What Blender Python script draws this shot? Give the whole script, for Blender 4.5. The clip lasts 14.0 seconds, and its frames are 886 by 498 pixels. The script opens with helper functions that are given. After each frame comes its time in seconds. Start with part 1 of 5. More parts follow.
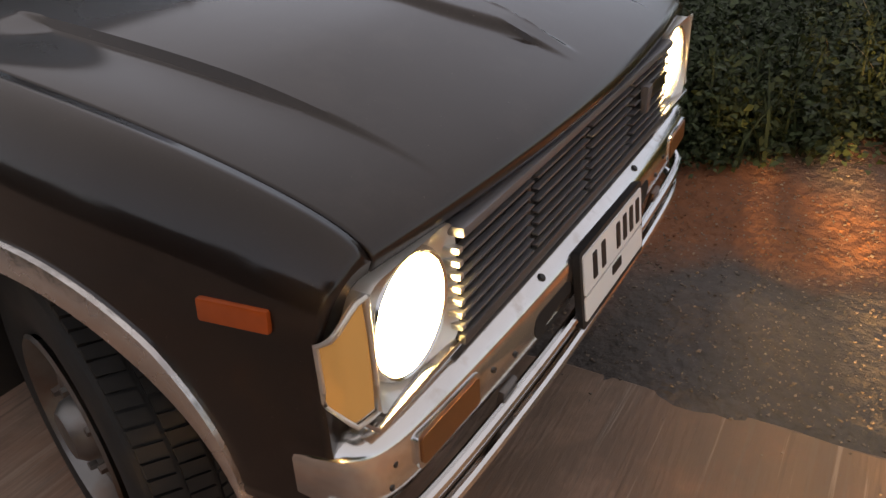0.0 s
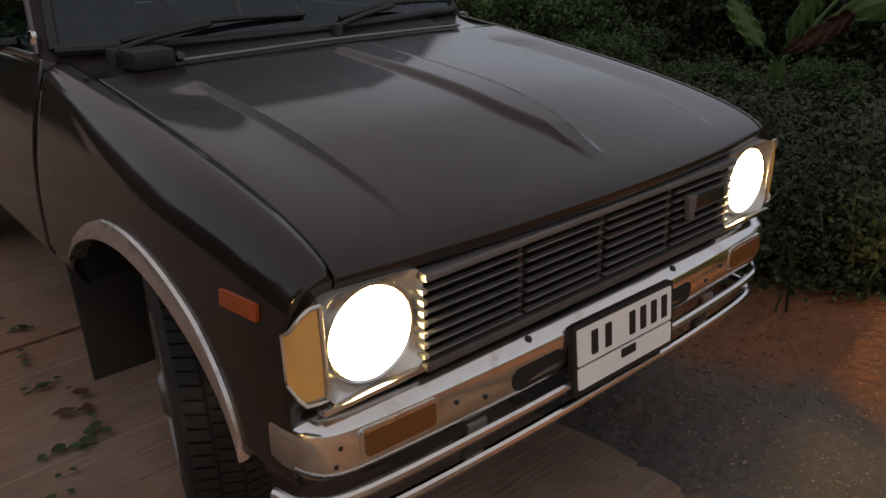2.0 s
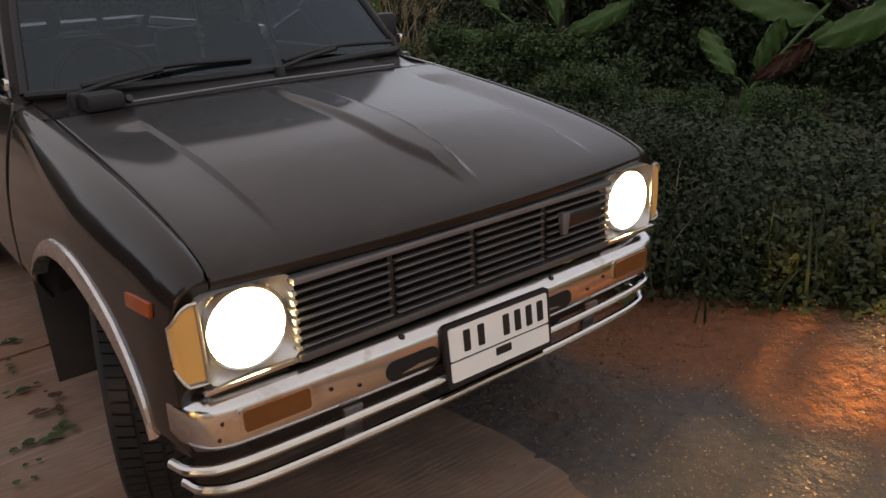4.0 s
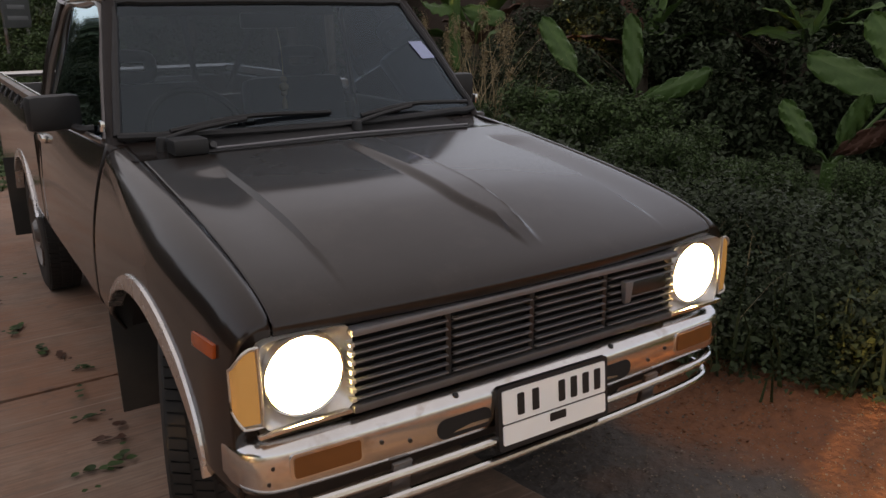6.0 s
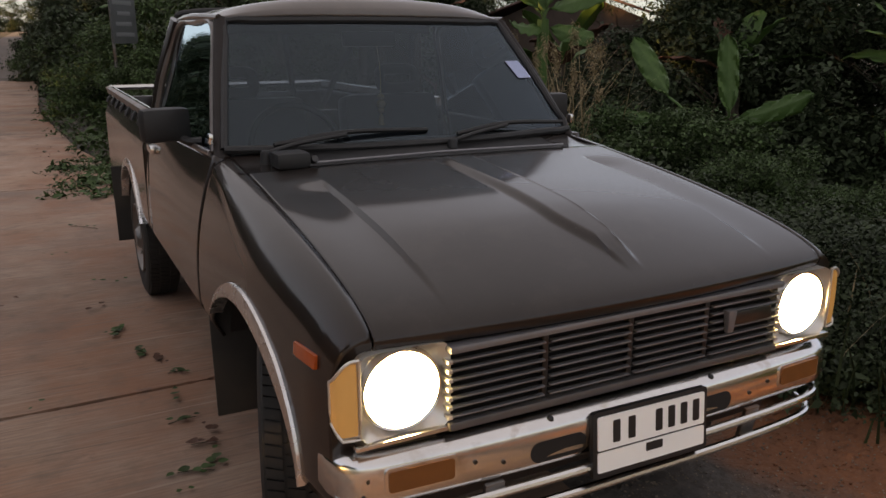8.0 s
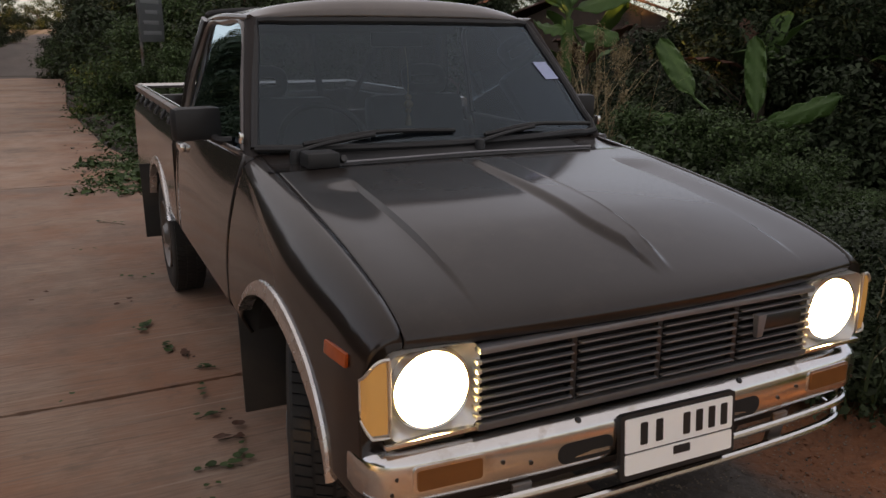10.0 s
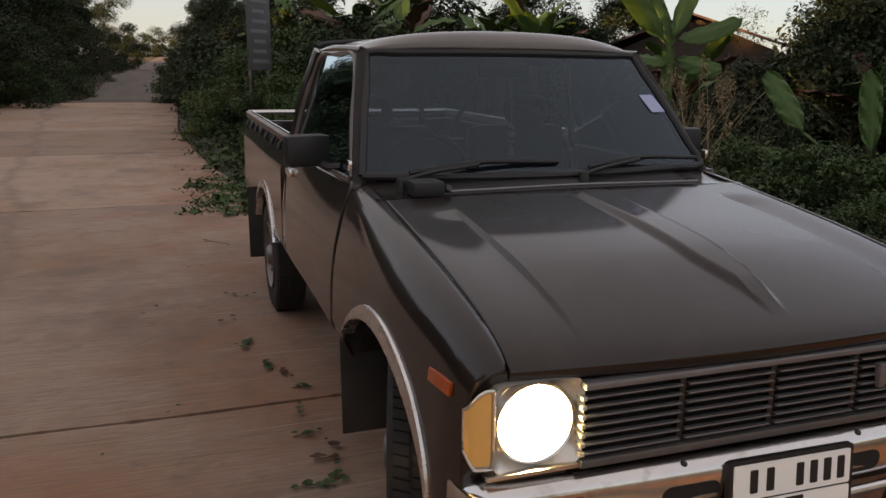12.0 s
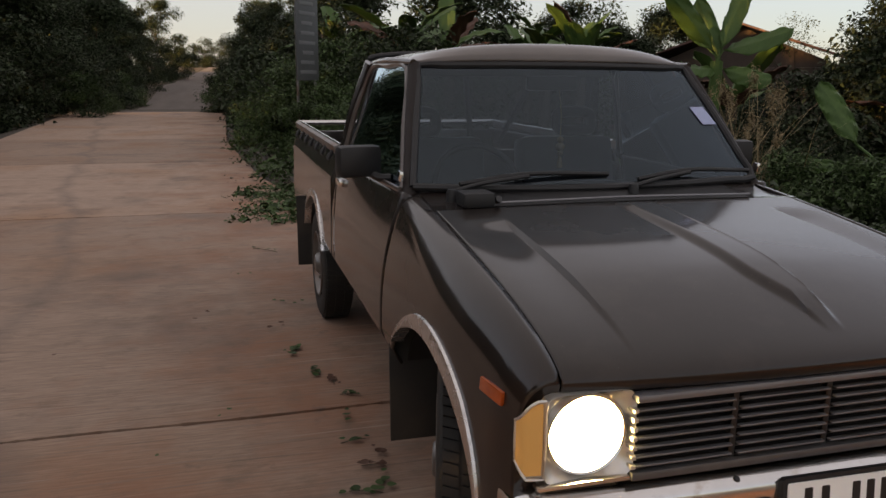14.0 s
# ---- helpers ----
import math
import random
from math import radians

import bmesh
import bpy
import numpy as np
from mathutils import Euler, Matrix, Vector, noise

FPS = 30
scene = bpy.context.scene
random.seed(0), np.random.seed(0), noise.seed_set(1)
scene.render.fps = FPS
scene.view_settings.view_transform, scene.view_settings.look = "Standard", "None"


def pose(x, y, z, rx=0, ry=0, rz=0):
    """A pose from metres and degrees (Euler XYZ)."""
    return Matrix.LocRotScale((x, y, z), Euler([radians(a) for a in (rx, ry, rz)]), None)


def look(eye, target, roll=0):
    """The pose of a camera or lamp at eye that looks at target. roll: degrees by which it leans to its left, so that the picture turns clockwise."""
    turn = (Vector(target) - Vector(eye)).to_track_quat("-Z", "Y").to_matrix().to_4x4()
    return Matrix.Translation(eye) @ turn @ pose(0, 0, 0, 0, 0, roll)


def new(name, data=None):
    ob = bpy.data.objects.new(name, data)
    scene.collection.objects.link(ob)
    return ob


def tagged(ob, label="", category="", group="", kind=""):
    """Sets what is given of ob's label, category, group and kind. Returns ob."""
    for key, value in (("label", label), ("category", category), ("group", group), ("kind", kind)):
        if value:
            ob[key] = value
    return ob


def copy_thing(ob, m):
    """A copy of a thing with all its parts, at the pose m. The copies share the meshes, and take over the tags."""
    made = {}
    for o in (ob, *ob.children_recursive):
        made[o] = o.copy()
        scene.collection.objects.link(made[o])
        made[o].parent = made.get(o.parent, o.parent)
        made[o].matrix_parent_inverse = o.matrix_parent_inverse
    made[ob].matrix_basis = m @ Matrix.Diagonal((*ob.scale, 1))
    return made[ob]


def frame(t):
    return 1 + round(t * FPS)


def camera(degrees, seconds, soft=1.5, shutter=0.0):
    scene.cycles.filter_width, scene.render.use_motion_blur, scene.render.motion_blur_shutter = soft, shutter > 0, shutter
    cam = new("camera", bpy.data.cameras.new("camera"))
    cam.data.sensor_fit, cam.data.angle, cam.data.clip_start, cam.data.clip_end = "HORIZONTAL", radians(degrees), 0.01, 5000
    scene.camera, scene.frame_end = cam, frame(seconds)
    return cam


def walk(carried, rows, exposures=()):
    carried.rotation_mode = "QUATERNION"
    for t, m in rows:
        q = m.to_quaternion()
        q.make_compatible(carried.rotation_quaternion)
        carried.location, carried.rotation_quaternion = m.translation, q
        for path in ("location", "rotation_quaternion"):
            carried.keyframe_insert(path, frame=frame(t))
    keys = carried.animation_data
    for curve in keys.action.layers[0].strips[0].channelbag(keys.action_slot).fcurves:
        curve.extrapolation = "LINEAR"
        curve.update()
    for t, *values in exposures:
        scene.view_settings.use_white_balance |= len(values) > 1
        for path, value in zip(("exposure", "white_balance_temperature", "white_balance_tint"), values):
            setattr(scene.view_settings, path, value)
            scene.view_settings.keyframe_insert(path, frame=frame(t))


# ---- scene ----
cam = camera(59.3, 14.0)
PATH = [
    (0, (-1.291, -0.417, 1.269), (0.185, 0.497, 0.276), -3.4),
    (0.5, (-1.208, -0.61, 1.279), (0.071, 0.636, 0.379), -2.8),
    (1, (-1.202, -0.703, 1.292), (-0.03, 0.665, 0.423), -3.7),
    (1.5, (-1.212, -0.76, 1.297), (-0.052, 0.646, 0.472), -3.1),
    (2, (-1.254, -0.893, 1.318), (-0.056, 0.515, 0.554), -1.5),
    (2.5, (-1.27, -1.04, 1.352), (-0.043, 0.355, 0.614), -0.3),
    (3, (-1.198, -1.173, 1.362), (-0.002, 0.246, 0.616), -2.4),
    (5.5, (-1.151, -1.343, 1.387), (-0.078, 0.239, 0.8), -1.1),
    (6, (-1.158, -1.323, 1.391), (-0.114, 0.287, 0.828), -0.7),
    (6.5, (-1.171, -1.308, 1.39), (-0.169, 0.334, 0.842), -0.2),
    (7, (-1.181, -1.301, 1.395), (-0.228, 0.379, 0.878), 0.2),
    (7.5, (-1.194, -1.296, 1.397), (-0.289, 0.415, 0.892), 0.2),
    (8, (-1.202, -1.292, 1.392), (-0.321, 0.427, 0.875), -0.2),
    (10.5, (-1.237, -1.29, 1.399), (-0.439, 0.472, 0.889), 0.4),
    (11, (-1.249, -1.282, 1.402), (-0.525, 0.518, 0.918), 0.4),
    (11.5, (-1.258, -1.281, 1.408), (-0.587, 0.546, 0.946), 0.1),
    (12, (-1.27, -1.281, 1.407), (-0.637, 0.562, 0.956), 0.5),
    (12.5, (-1.281, -1.281, 1.409), (-0.686, 0.575, 0.959), 0.6),
    (13, (-1.288, -1.283, 1.409), (-0.719, 0.582, 0.967), 0.5),
    (13.5, (-1.295, -1.289, 1.412), (-0.744, 0.584, 0.979), 0.4),
    (14, (-1.303, -1.297, 1.415), (-0.77, 0.583, 0.987), 0.5),
]
EXPOSURES = [(0.0, 1.5, 8900, 10.0), (0.5, 1.3, 8800, 10.0), (1.0, 0.95, 8600, 10.0), (1.5, 0.4, 8500, 10.0), (2.0, 0.95, 8700, 10.0), (2.5, 1.3, 8800, 10.0), (3.0, 1.5, 8900, 10.0), (5.5, 1.42, 8800, 10.0), (8.0, 1.42, 8800, 10.0), (14.0, 1.32, 8900, 10.0)]
walk(cam, [(t, look(eye, target, roll)) for t, eye, target, roll in PATH], EXPOSURES)

# ---- world and sun ----
SUN_FROM = Vector((-1.0, -0.19, 0.095)).normalized()
world = bpy.data.worlds.new("dusk")
scene.world = world
world.use_nodes = True
wn = world.node_tree
wn.nodes.clear()
w_out = wn.nodes.new("ShaderNodeOutputWorld")
w_bg = wn.nodes.new("ShaderNodeBackground")
w_sky = wn.nodes.new("ShaderNodeTexSky")
w_sky.sky_type = "NISHITA"
w_sky.sun_disc = False
w_sky.sun_elevation = radians(5.4)
w_sky.sun_rotation = math.atan2(SUN_FROM.x, SUN_FROM.y)
w_sky.dust_density = 0.5
w_sky.ozone_density = 5.5
w_mix = wn.nodes.new("ShaderNodeMix")
w_mix.data_type = "RGBA"
w_mix.inputs[0].default_value = 0.6
w_mix.inputs[7].default_value = (2.4, 2.36, 2.62, 1)
wn.links.new(w_sky.outputs[0], w_mix.inputs[6])
wn.links.new(w_mix.outputs[2], w_bg.inputs[0])
w_bg.inputs[1].default_value = 0.15
wn.links.new(w_bg.outputs[0], w_out.inputs[0])

sun = new("sun", bpy.data.lights.new("sun", "SUN"))
sun.data.energy = 7.0
sun.data.angle = radians(0.6)
sun.data.color = (1.0, 0.60, 0.28)
sun.matrix_world = look(SUN_FROM * 30, (0, 0, 0))


# ---- materials ----
def mat(name, base, rough=0.5, metal=0.0, coat=0.0, var=0.0, scale=8.0, fine=0.0, fscale=120.0, bump=0.0, bscale=60.0,
        stretch=(1, 1, 1), rvar=0.0, second=None, smin=0.45, smax=0.65, sscale=2.5, isl=False, obj=False, spec=0.5):
    """A principled material with variation at two scales, optional second colour in patches and bump."""
    m = bpy.data.materials.new(name)
    m.use_nodes = True
    nt = m.node_tree
    b = nt.nodes["Principled BSDF"]
    b.inputs["Roughness"].default_value = rough
    b.inputs["Metallic"].default_value = metal
    b.inputs["Coat Weight"].default_value = coat
    b.inputs["Coat Roughness"].default_value = 0.12
    b.inputs["Specular IOR Level"].default_value = spec
    b.inputs["Base Color"].default_value = (*base, 1)
    tc = nt.nodes.new("ShaderNodeTexCoord")
    mp = nt.nodes.new("ShaderNodeMapping")
    mp.inputs["Scale"].default_value = stretch
    nt.links.new(tc.outputs["Object"], mp.inputs[0])

    def noise_tex(sc, det=4.0, plain=False):
        n = nt.nodes.new("ShaderNodeTexNoise")
        n.inputs["Scale"].default_value = sc
        n.inputs["Detail"].default_value = det
        nt.links.new(tc.outputs["Object"] if plain else mp.outputs[0], n.inputs["Vector"])
        return n.outputs["Fac"]

    def math_node(op, a, bv):
        n = nt.nodes.new("ShaderNodeMath")
        n.operation = op
        for q, v in zip(n.inputs, (a, bv)):
            if isinstance(v, (int, float)):
                q.default_value = v
            else:
                nt.links.new(v, q)
        return n.outputs[0]

    col = None
    if second:
        r = nt.nodes.new("ShaderNodeMapRange")
        r.inputs["From Min"].default_value = smin
        r.inputs["From Max"].default_value = smax
        nt.links.new(noise_tex(sscale, 6, True), r.inputs["Value"])
        mx = nt.nodes.new("ShaderNodeMix")
        mx.data_type = "RGBA"
        mx.inputs[6].default_value = (*base, 1)
        mx.inputs[7].default_value = (*second, 1)
        nt.links.new(r.outputs[0], mx.inputs[0])
        col = mx.outputs[2]
    if var or fine or isl or obj:
        v = 1.0
        f = None
        for amt, sc in ((var, scale), (fine, fscale)):
            if amt:
                t = math_node("MULTIPLY_ADD", noise_tex(sc), 2 * amt)
                t.node.inputs[2].default_value = 1 - amt
                f = t if f is None else math_node("MULTIPLY", f, t)
        if isl:
            g = nt.nodes.new("ShaderNodeNewGeometry")
            t = math_node("MULTIPLY_ADD", g.outputs["Random Per Island"], 0.9)
            t.node.inputs[2].default_value = 0.55
            f = t if f is None else math_node("MULTIPLY", f, t)
        if obj:
            g = nt.nodes.new("ShaderNodeObjectInfo")
            t = math_node("MULTIPLY_ADD", g.outputs["Random"], 0.3)
            t.node.inputs[2].default_value = 0.85
            f = t if f is None else math_node("MULTIPLY", f, t)
        hs = nt.nodes.new("ShaderNodeHueSaturation")
        hs.inputs["Color"].default_value = (*base, 1)
        if col:
            nt.links.new(col, hs.inputs["Color"])
        nt.links.new(f, hs.inputs["Value"])
        col = hs.outputs[0]
    if col:
        nt.links.new(col, b.inputs["Base Color"])
    if rvar:
        t = math_node("MULTIPLY_ADD", noise_tex(scale * 0.6, 6), 2 * rvar)
        t.node.inputs[2].default_value = rough - rvar
        nt.links.new(t, b.inputs["Roughness"])
        if coat:
            t2 = math_node("MULTIPLY_ADD", noise_tex(scale * 0.5, 6), 0.16)
            t2.node.inputs[2].default_value = 0.0
            nt.links.new(t2, b.inputs["Coat Roughness"])
            t2.node.inputs[1].default_value, t2.node.inputs[2].default_value = 0.17, 0.02
    if bump:
        bp = nt.nodes.new("ShaderNodeBump")
        bp.inputs["Strength"].default_value = bump
        bp.inputs["Distance"].default_value = 0.01
        nt.links.new(noise_tex(bscale, 6), bp.inputs["Height"])
        nt.links.new(bp.outputs[0], b.inputs["Normal"])
    return m


def glow(name, color, strength):
    m = bpy.data.materials.new(name)
    m.use_nodes = True
    b = m.node_tree.nodes["Principled BSDF"]
    b.inputs["Base Color"].default_value = (0.8, 0.8, 0.75, 1)
    b.inputs["Roughness"].default_value = 0.15
    b.inputs["Emission Color"].default_value = (*color, 1)
    b.inputs["Emission Strength"].default_value = strength
    return m


def glass(name, tint, gloss_ior=1.5, rough=0.02):
    m = bpy.data.materials.new(name)
    m.use_nodes = True
    nt = m.node_tree
    nt.nodes.clear()
    o = nt.nodes.new("ShaderNodeOutputMaterial")
    mx = nt.nodes.new("ShaderNodeMixShader")
    tr = nt.nodes.new("ShaderNodeBsdfTransparent")
    gl = nt.nodes.new("ShaderNodeBsdfGlossy")
    fr = nt.nodes.new("ShaderNodeFresnel")
    fr.inputs[0].default_value = gloss_ior
    tr.inputs[0].default_value = (*tint, 1)
    gl.inputs["Roughness"].default_value = rough
    gl.inputs["Color"].default_value = (0.70, 0.87, 1.0, 1)
    nt.links.new(fr.outputs[0], mx.inputs[0])
    nt.links.new(tr.outputs[0], mx.inputs[1])
    nt.links.new(gl.outputs[0], mx.inputs[2])
    nt.links.new(mx.outputs[0], o.inputs[0])
    return m


PAINT = mat("dark_brown_paint", (0.0145, 0.0095, 0.0078), 0.42, 0.0, 1.0, var=0.25, scale=3.0, fine=0.15, fscale=300, rvar=0.1, second=(0.021, 0.0150, 0.0125), sscale=1.7, spec=0.12)
PAINT.node_tree.nodes["Principled BSDF"].inputs["Coat IOR"].default_value = 1.45
PILLAR = mat("dull_dark_paint", (0.020, 0.0155, 0.0145), 0.62, var=0.25, scale=12, fine=0.15, fscale=150, rvar=0.1, spec=0.3)
PAINT_FADED = mat("sun_faded_paint", (0.085, 0.070, 0.066), 0.40, 0.0, 0.8, var=0.25, scale=4.0, fine=0.2, fscale=200, rvar=0.12, second=(0.11, 0.092, 0.082), sscale=3.0)
CHROME = mat("worn_chrome", (0.72, 0.71, 0.70), 0.16, 1.0, var=0.12, scale=14, rvar=0.1, bump=0.02, bscale=25, second=(0.46, 0.38, 0.31), smin=0.58, smax=0.75, sscale=9)
TRIM_CHROME = mat("arch_chrome", (0.74, 0.73, 0.73), 0.27, 1.0, var=0.15, scale=20, rvar=0.08, bump=0.30, bscale=22)
GRILLE_GREY = mat("grille_grey", (0.125, 0.123, 0.125), 0.36, 0.5, var=0.2, scale=20, rvar=0.1)
GRILLE_LIGHT = mat("grille_bar_grey", (0.20, 0.20, 0.212), 0.4, 0.5, var=0.2, scale=12, rvar=0.1)
GRILLE_DARK = mat("louvre_grey", (0.045, 0.043, 0.043), 0.4, 0.4, var=0.2, scale=40)
GRILLE_BACK = mat("grille_black", (0.008, 0.008, 0.008), 0.7)
BEZEL = mat("silver_bezel", (0.66, 0.64, 0.60), 0.32, 0.7, var=0.12, scale=30)
BLACK = mat("black_plastic", (0.012, 0.012, 0.013), 0.5, var=0.2, scale=30, rvar=0.1)
RUBBER = mat("tyre_rubber", (0.014, 0.0135, 0.013), 0.75, var=0.3, scale=12, fine=0.2, fscale=90, second=(0.028, 0.024, 0.02), sscale=5)
FLAP = mat("mudflap_rubber", (0.02, 0.018, 0.016), 0.75, var=0.3, scale=7, second=(0.045, 0.035, 0.027), sscale=4)
STEEL = mat("wheel_steel", (0.20, 0.195, 0.19), 0.42, 0.8, var=0.25, scale=15, second=(0.16, 0.1, 0.07), sscale=6)
AMBER = glow("amber_lens", (1.0, 0.50, 0.17), 0.06)
AMBER.node_tree.nodes["Principled BSDF"].inputs["Base Color"].default_value = (0.42, 0.25, 0.09, 1)
SMOKED = mat("smoked_plastic", (0.015, 0.015, 0.015), 0.3, coat=0.4)
AMBER_DUSTY = mat("amber_lens_dusty", (0.17, 0.06, 0.014), 0.4, coat=0.2, var=0.2, scale=25)
MARKER = mat("orange_marker", (0.42, 0.075, 0.015), 0.25, coat=0.5, var=0.15, scale=40)
LAMP = glow("headlamp_lens", (1.0, 0.76, 0.38), 42.0)
PLATE_WHITE = mat("plate_white", (0.93, 0.95, 0.93), 0.35, coat=0.3, var=0.03, scale=30)
INK = mat("plate_ink", (0.012, 0.012, 0.012), 0.5)
WINDSHIELD = glass("windshield_glass", (0.44, 0.49, 0.53), 1.64)
SIDE_GLASS = glass("side_glass", (0.05, 0.046, 0.04), 1.32)
SEAT = mat("seat_vinyl", (0.06, 0.06, 0.066), 0.6, var=0.2, scale=9)
DASH = mat("dash_plastic", (0.05, 0.05, 0.054), 0.65, var=0.2, scale=12)
PAPER = mat("paper_sticker", (0.36, 0.42, 0.62), 0.6, var=0.1, scale=60)
CONCRETE = mat("brushed_concrete", (0.345, 0.240, 0.180), 0.85, var=0.16, scale=1.6, fine=0.5, fscale=24, bump=0.4, bscale=26, stretch=(0.3, 3.2, 1.0), second=(0.30, 0.16, 0.09), smin=0.5, smax=0.75, sscale=0.5, obj=True)


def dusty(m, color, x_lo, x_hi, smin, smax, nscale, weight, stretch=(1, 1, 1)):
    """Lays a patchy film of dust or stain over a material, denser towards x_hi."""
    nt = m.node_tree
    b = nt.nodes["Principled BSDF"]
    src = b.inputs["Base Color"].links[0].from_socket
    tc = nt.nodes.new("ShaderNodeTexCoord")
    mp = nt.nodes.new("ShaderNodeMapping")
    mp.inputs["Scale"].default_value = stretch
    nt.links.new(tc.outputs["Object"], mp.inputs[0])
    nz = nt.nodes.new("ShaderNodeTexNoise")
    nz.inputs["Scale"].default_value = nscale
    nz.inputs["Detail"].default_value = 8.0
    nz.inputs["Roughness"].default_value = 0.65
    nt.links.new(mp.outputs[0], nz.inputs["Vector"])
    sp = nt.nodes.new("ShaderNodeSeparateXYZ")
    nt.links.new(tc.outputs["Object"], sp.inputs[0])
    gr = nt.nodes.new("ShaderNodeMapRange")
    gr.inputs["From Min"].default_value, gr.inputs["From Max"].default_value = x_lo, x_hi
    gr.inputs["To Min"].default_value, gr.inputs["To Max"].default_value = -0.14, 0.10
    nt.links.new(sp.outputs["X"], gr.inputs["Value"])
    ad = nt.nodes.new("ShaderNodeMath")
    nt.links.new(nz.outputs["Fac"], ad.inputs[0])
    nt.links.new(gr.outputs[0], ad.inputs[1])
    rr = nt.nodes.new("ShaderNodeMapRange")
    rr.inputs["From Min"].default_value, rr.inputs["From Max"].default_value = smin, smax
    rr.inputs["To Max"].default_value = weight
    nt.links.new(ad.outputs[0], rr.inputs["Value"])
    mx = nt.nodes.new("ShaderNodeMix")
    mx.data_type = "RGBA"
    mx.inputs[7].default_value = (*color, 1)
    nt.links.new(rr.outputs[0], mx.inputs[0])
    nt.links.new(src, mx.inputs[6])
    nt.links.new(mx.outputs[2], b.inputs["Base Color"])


dusty(PAINT, (0.085, 0.064, 0.050), -9.0, 9.0, 0.50, 0.75, 5.0, 0.16)
dusty(PAINT, (0.13, 0.11, 0.095), -9.0, 9.0, 0.66, 0.70, 150.0, 0.5)
dusty(CHROME, (0.22, 0.17, 0.13), -9.0, 9.0, 0.55, 0.72, 14.0, 0.35)
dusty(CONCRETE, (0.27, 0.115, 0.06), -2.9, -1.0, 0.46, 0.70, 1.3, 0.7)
dusty(CONCRETE, (0.13, 0.10, 0.085), -9.0, 9.0, 0.46, 0.66, 0.8, 0.75)
dusty(CONCRETE, (0.12, 0.09, 0.075), -9.0, 9.0, 0.58, 0.66, 4.5, 0.5)
dusty(CONCRETE, (0.20, 0.15, 0.12), -9.0, 9.0, 0.53, 0.58, 5.0, 0.5, (0.25, 9.0, 1.0))
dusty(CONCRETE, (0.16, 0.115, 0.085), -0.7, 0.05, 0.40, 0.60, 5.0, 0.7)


def wandering_stain(m, x0, slope, width, color, weight):
    """A dark stain that wanders along the road, as left by water in a shallow rut."""
    nt = m.node_tree
    b = nt.nodes["Principled BSDF"]
    src = b.inputs["Base Color"].links[0].from_socket
    tc = nt.nodes.new("ShaderNodeTexCoord")
    sp = nt.nodes.new("ShaderNodeSeparateXYZ")
    nt.links.new(tc.outputs["Object"], sp.inputs[0])

    def calc(op, a, c, d=0.0):
        n = nt.nodes.new("ShaderNodeMath")
        n.operation = op
        for q, v in zip(n.inputs, (a, c, d)):
            if isinstance(v, (int, float)):
                q.default_value = v
            else:
                nt.links.new(v, q)
        return n.outputs[0]

    def cloud(sc, det):
        n = nt.nodes.new("ShaderNodeTexNoise")
        n.inputs["Scale"].default_value, n.inputs["Detail"].default_value = sc, det
        nt.links.new(tc.outputs["Object"], n.inputs["Vector"])
        return n.outputs["Fac"]
    off = calc("MULTIPLY_ADD", sp.outputs["Y"], slope, x0)
    off = calc("MULTIPLY_ADD", cloud(0.5, 5), 1.3, off)
    near = calc("ABSOLUTE", calc("SUBTRACT", sp.outputs["X"], off), 0.0)
    near = calc("MULTIPLY_ADD", cloud(6.0, 6), width * 0.9, near)
    rr = nt.nodes.new("ShaderNodeMapRange")
    rr.inputs["From Min"].default_value, rr.inputs["From Max"].default_value = width * 1.3, width * 0.45
    rr.inputs["To Max"].default_value = weight
    nt.links.new(near, rr.inputs["Value"])
    mx = nt.nodes.new("ShaderNodeMix")
    mx.data_type = "RGBA"
    mx.inputs[7].default_value = (*color, 1)
    nt.links.new(rr.outputs[0], mx.inputs[0])
    nt.links.new(src, mx.inputs[6])
    nt.links.new(mx.outputs[2], b.inputs["Base Color"])


wandering_stain(CONCRETE, -2.75, -0.11, 0.16, (0.12, 0.098, 0.086), 0.35)
dusty(CONCRETE, (0.40, 0.30, 0.235), -9.0, 9.0, 0.56, 0.62, 4.0, 0.5, (0.2, 7.0, 1.0))
dusty(CONCRETE, (0.13, 0.092, 0.07), -9.0, 9.0, 0.57, 0.61, 7.0, 0.55, (0.16, 5.0, 1.0))
SOIL = mat("red_soil", (0.185, 0.078, 0.040), 0.95, var=0.35, scale=2.0, fine=0.35, fscale=30, bump=1.0, bscale=22, second=(0.082, 0.071, 0.064), smin=0.48, smax=0.62, sscale=0.9)
snt = SOIL.node_tree
for s_node in snt.nodes:
    if s_node.bl_idname == "ShaderNodeBump":
        s_node.inputs["Distance"].default_value = 0.03
s_mix = [n for n in snt.nodes if n.bl_idname == "ShaderNodeMix"][0]
s_rng = [n for n in snt.nodes if n.bl_idname == "ShaderNodeMapRange"][0]
s_tc = [n for n in snt.nodes if n.bl_idname == "ShaderNodeTexCoord"][0]
s_sep = snt.nodes.new("ShaderNodeSeparateXYZ")
snt.links.new(s_tc.outputs["Object"], s_sep.inputs[0])
s_grad = snt.nodes.new("ShaderNodeMapRange")
s_grad.inputs["From Min"].default_value, s_grad.inputs["From Max"].default_value = 1.15, 0.65
s_grad.inputs["To Min"].default_value, s_grad.inputs["To Max"].default_value = -0.12, 0.22
snt.links.new(s_sep.outputs["X"], s_grad.inputs["Value"])
s_add = snt.nodes.new("ShaderNodeMath")
snt.links.new(s_rng.inputs["Value"].links[0].from_socket, s_add.inputs[0])
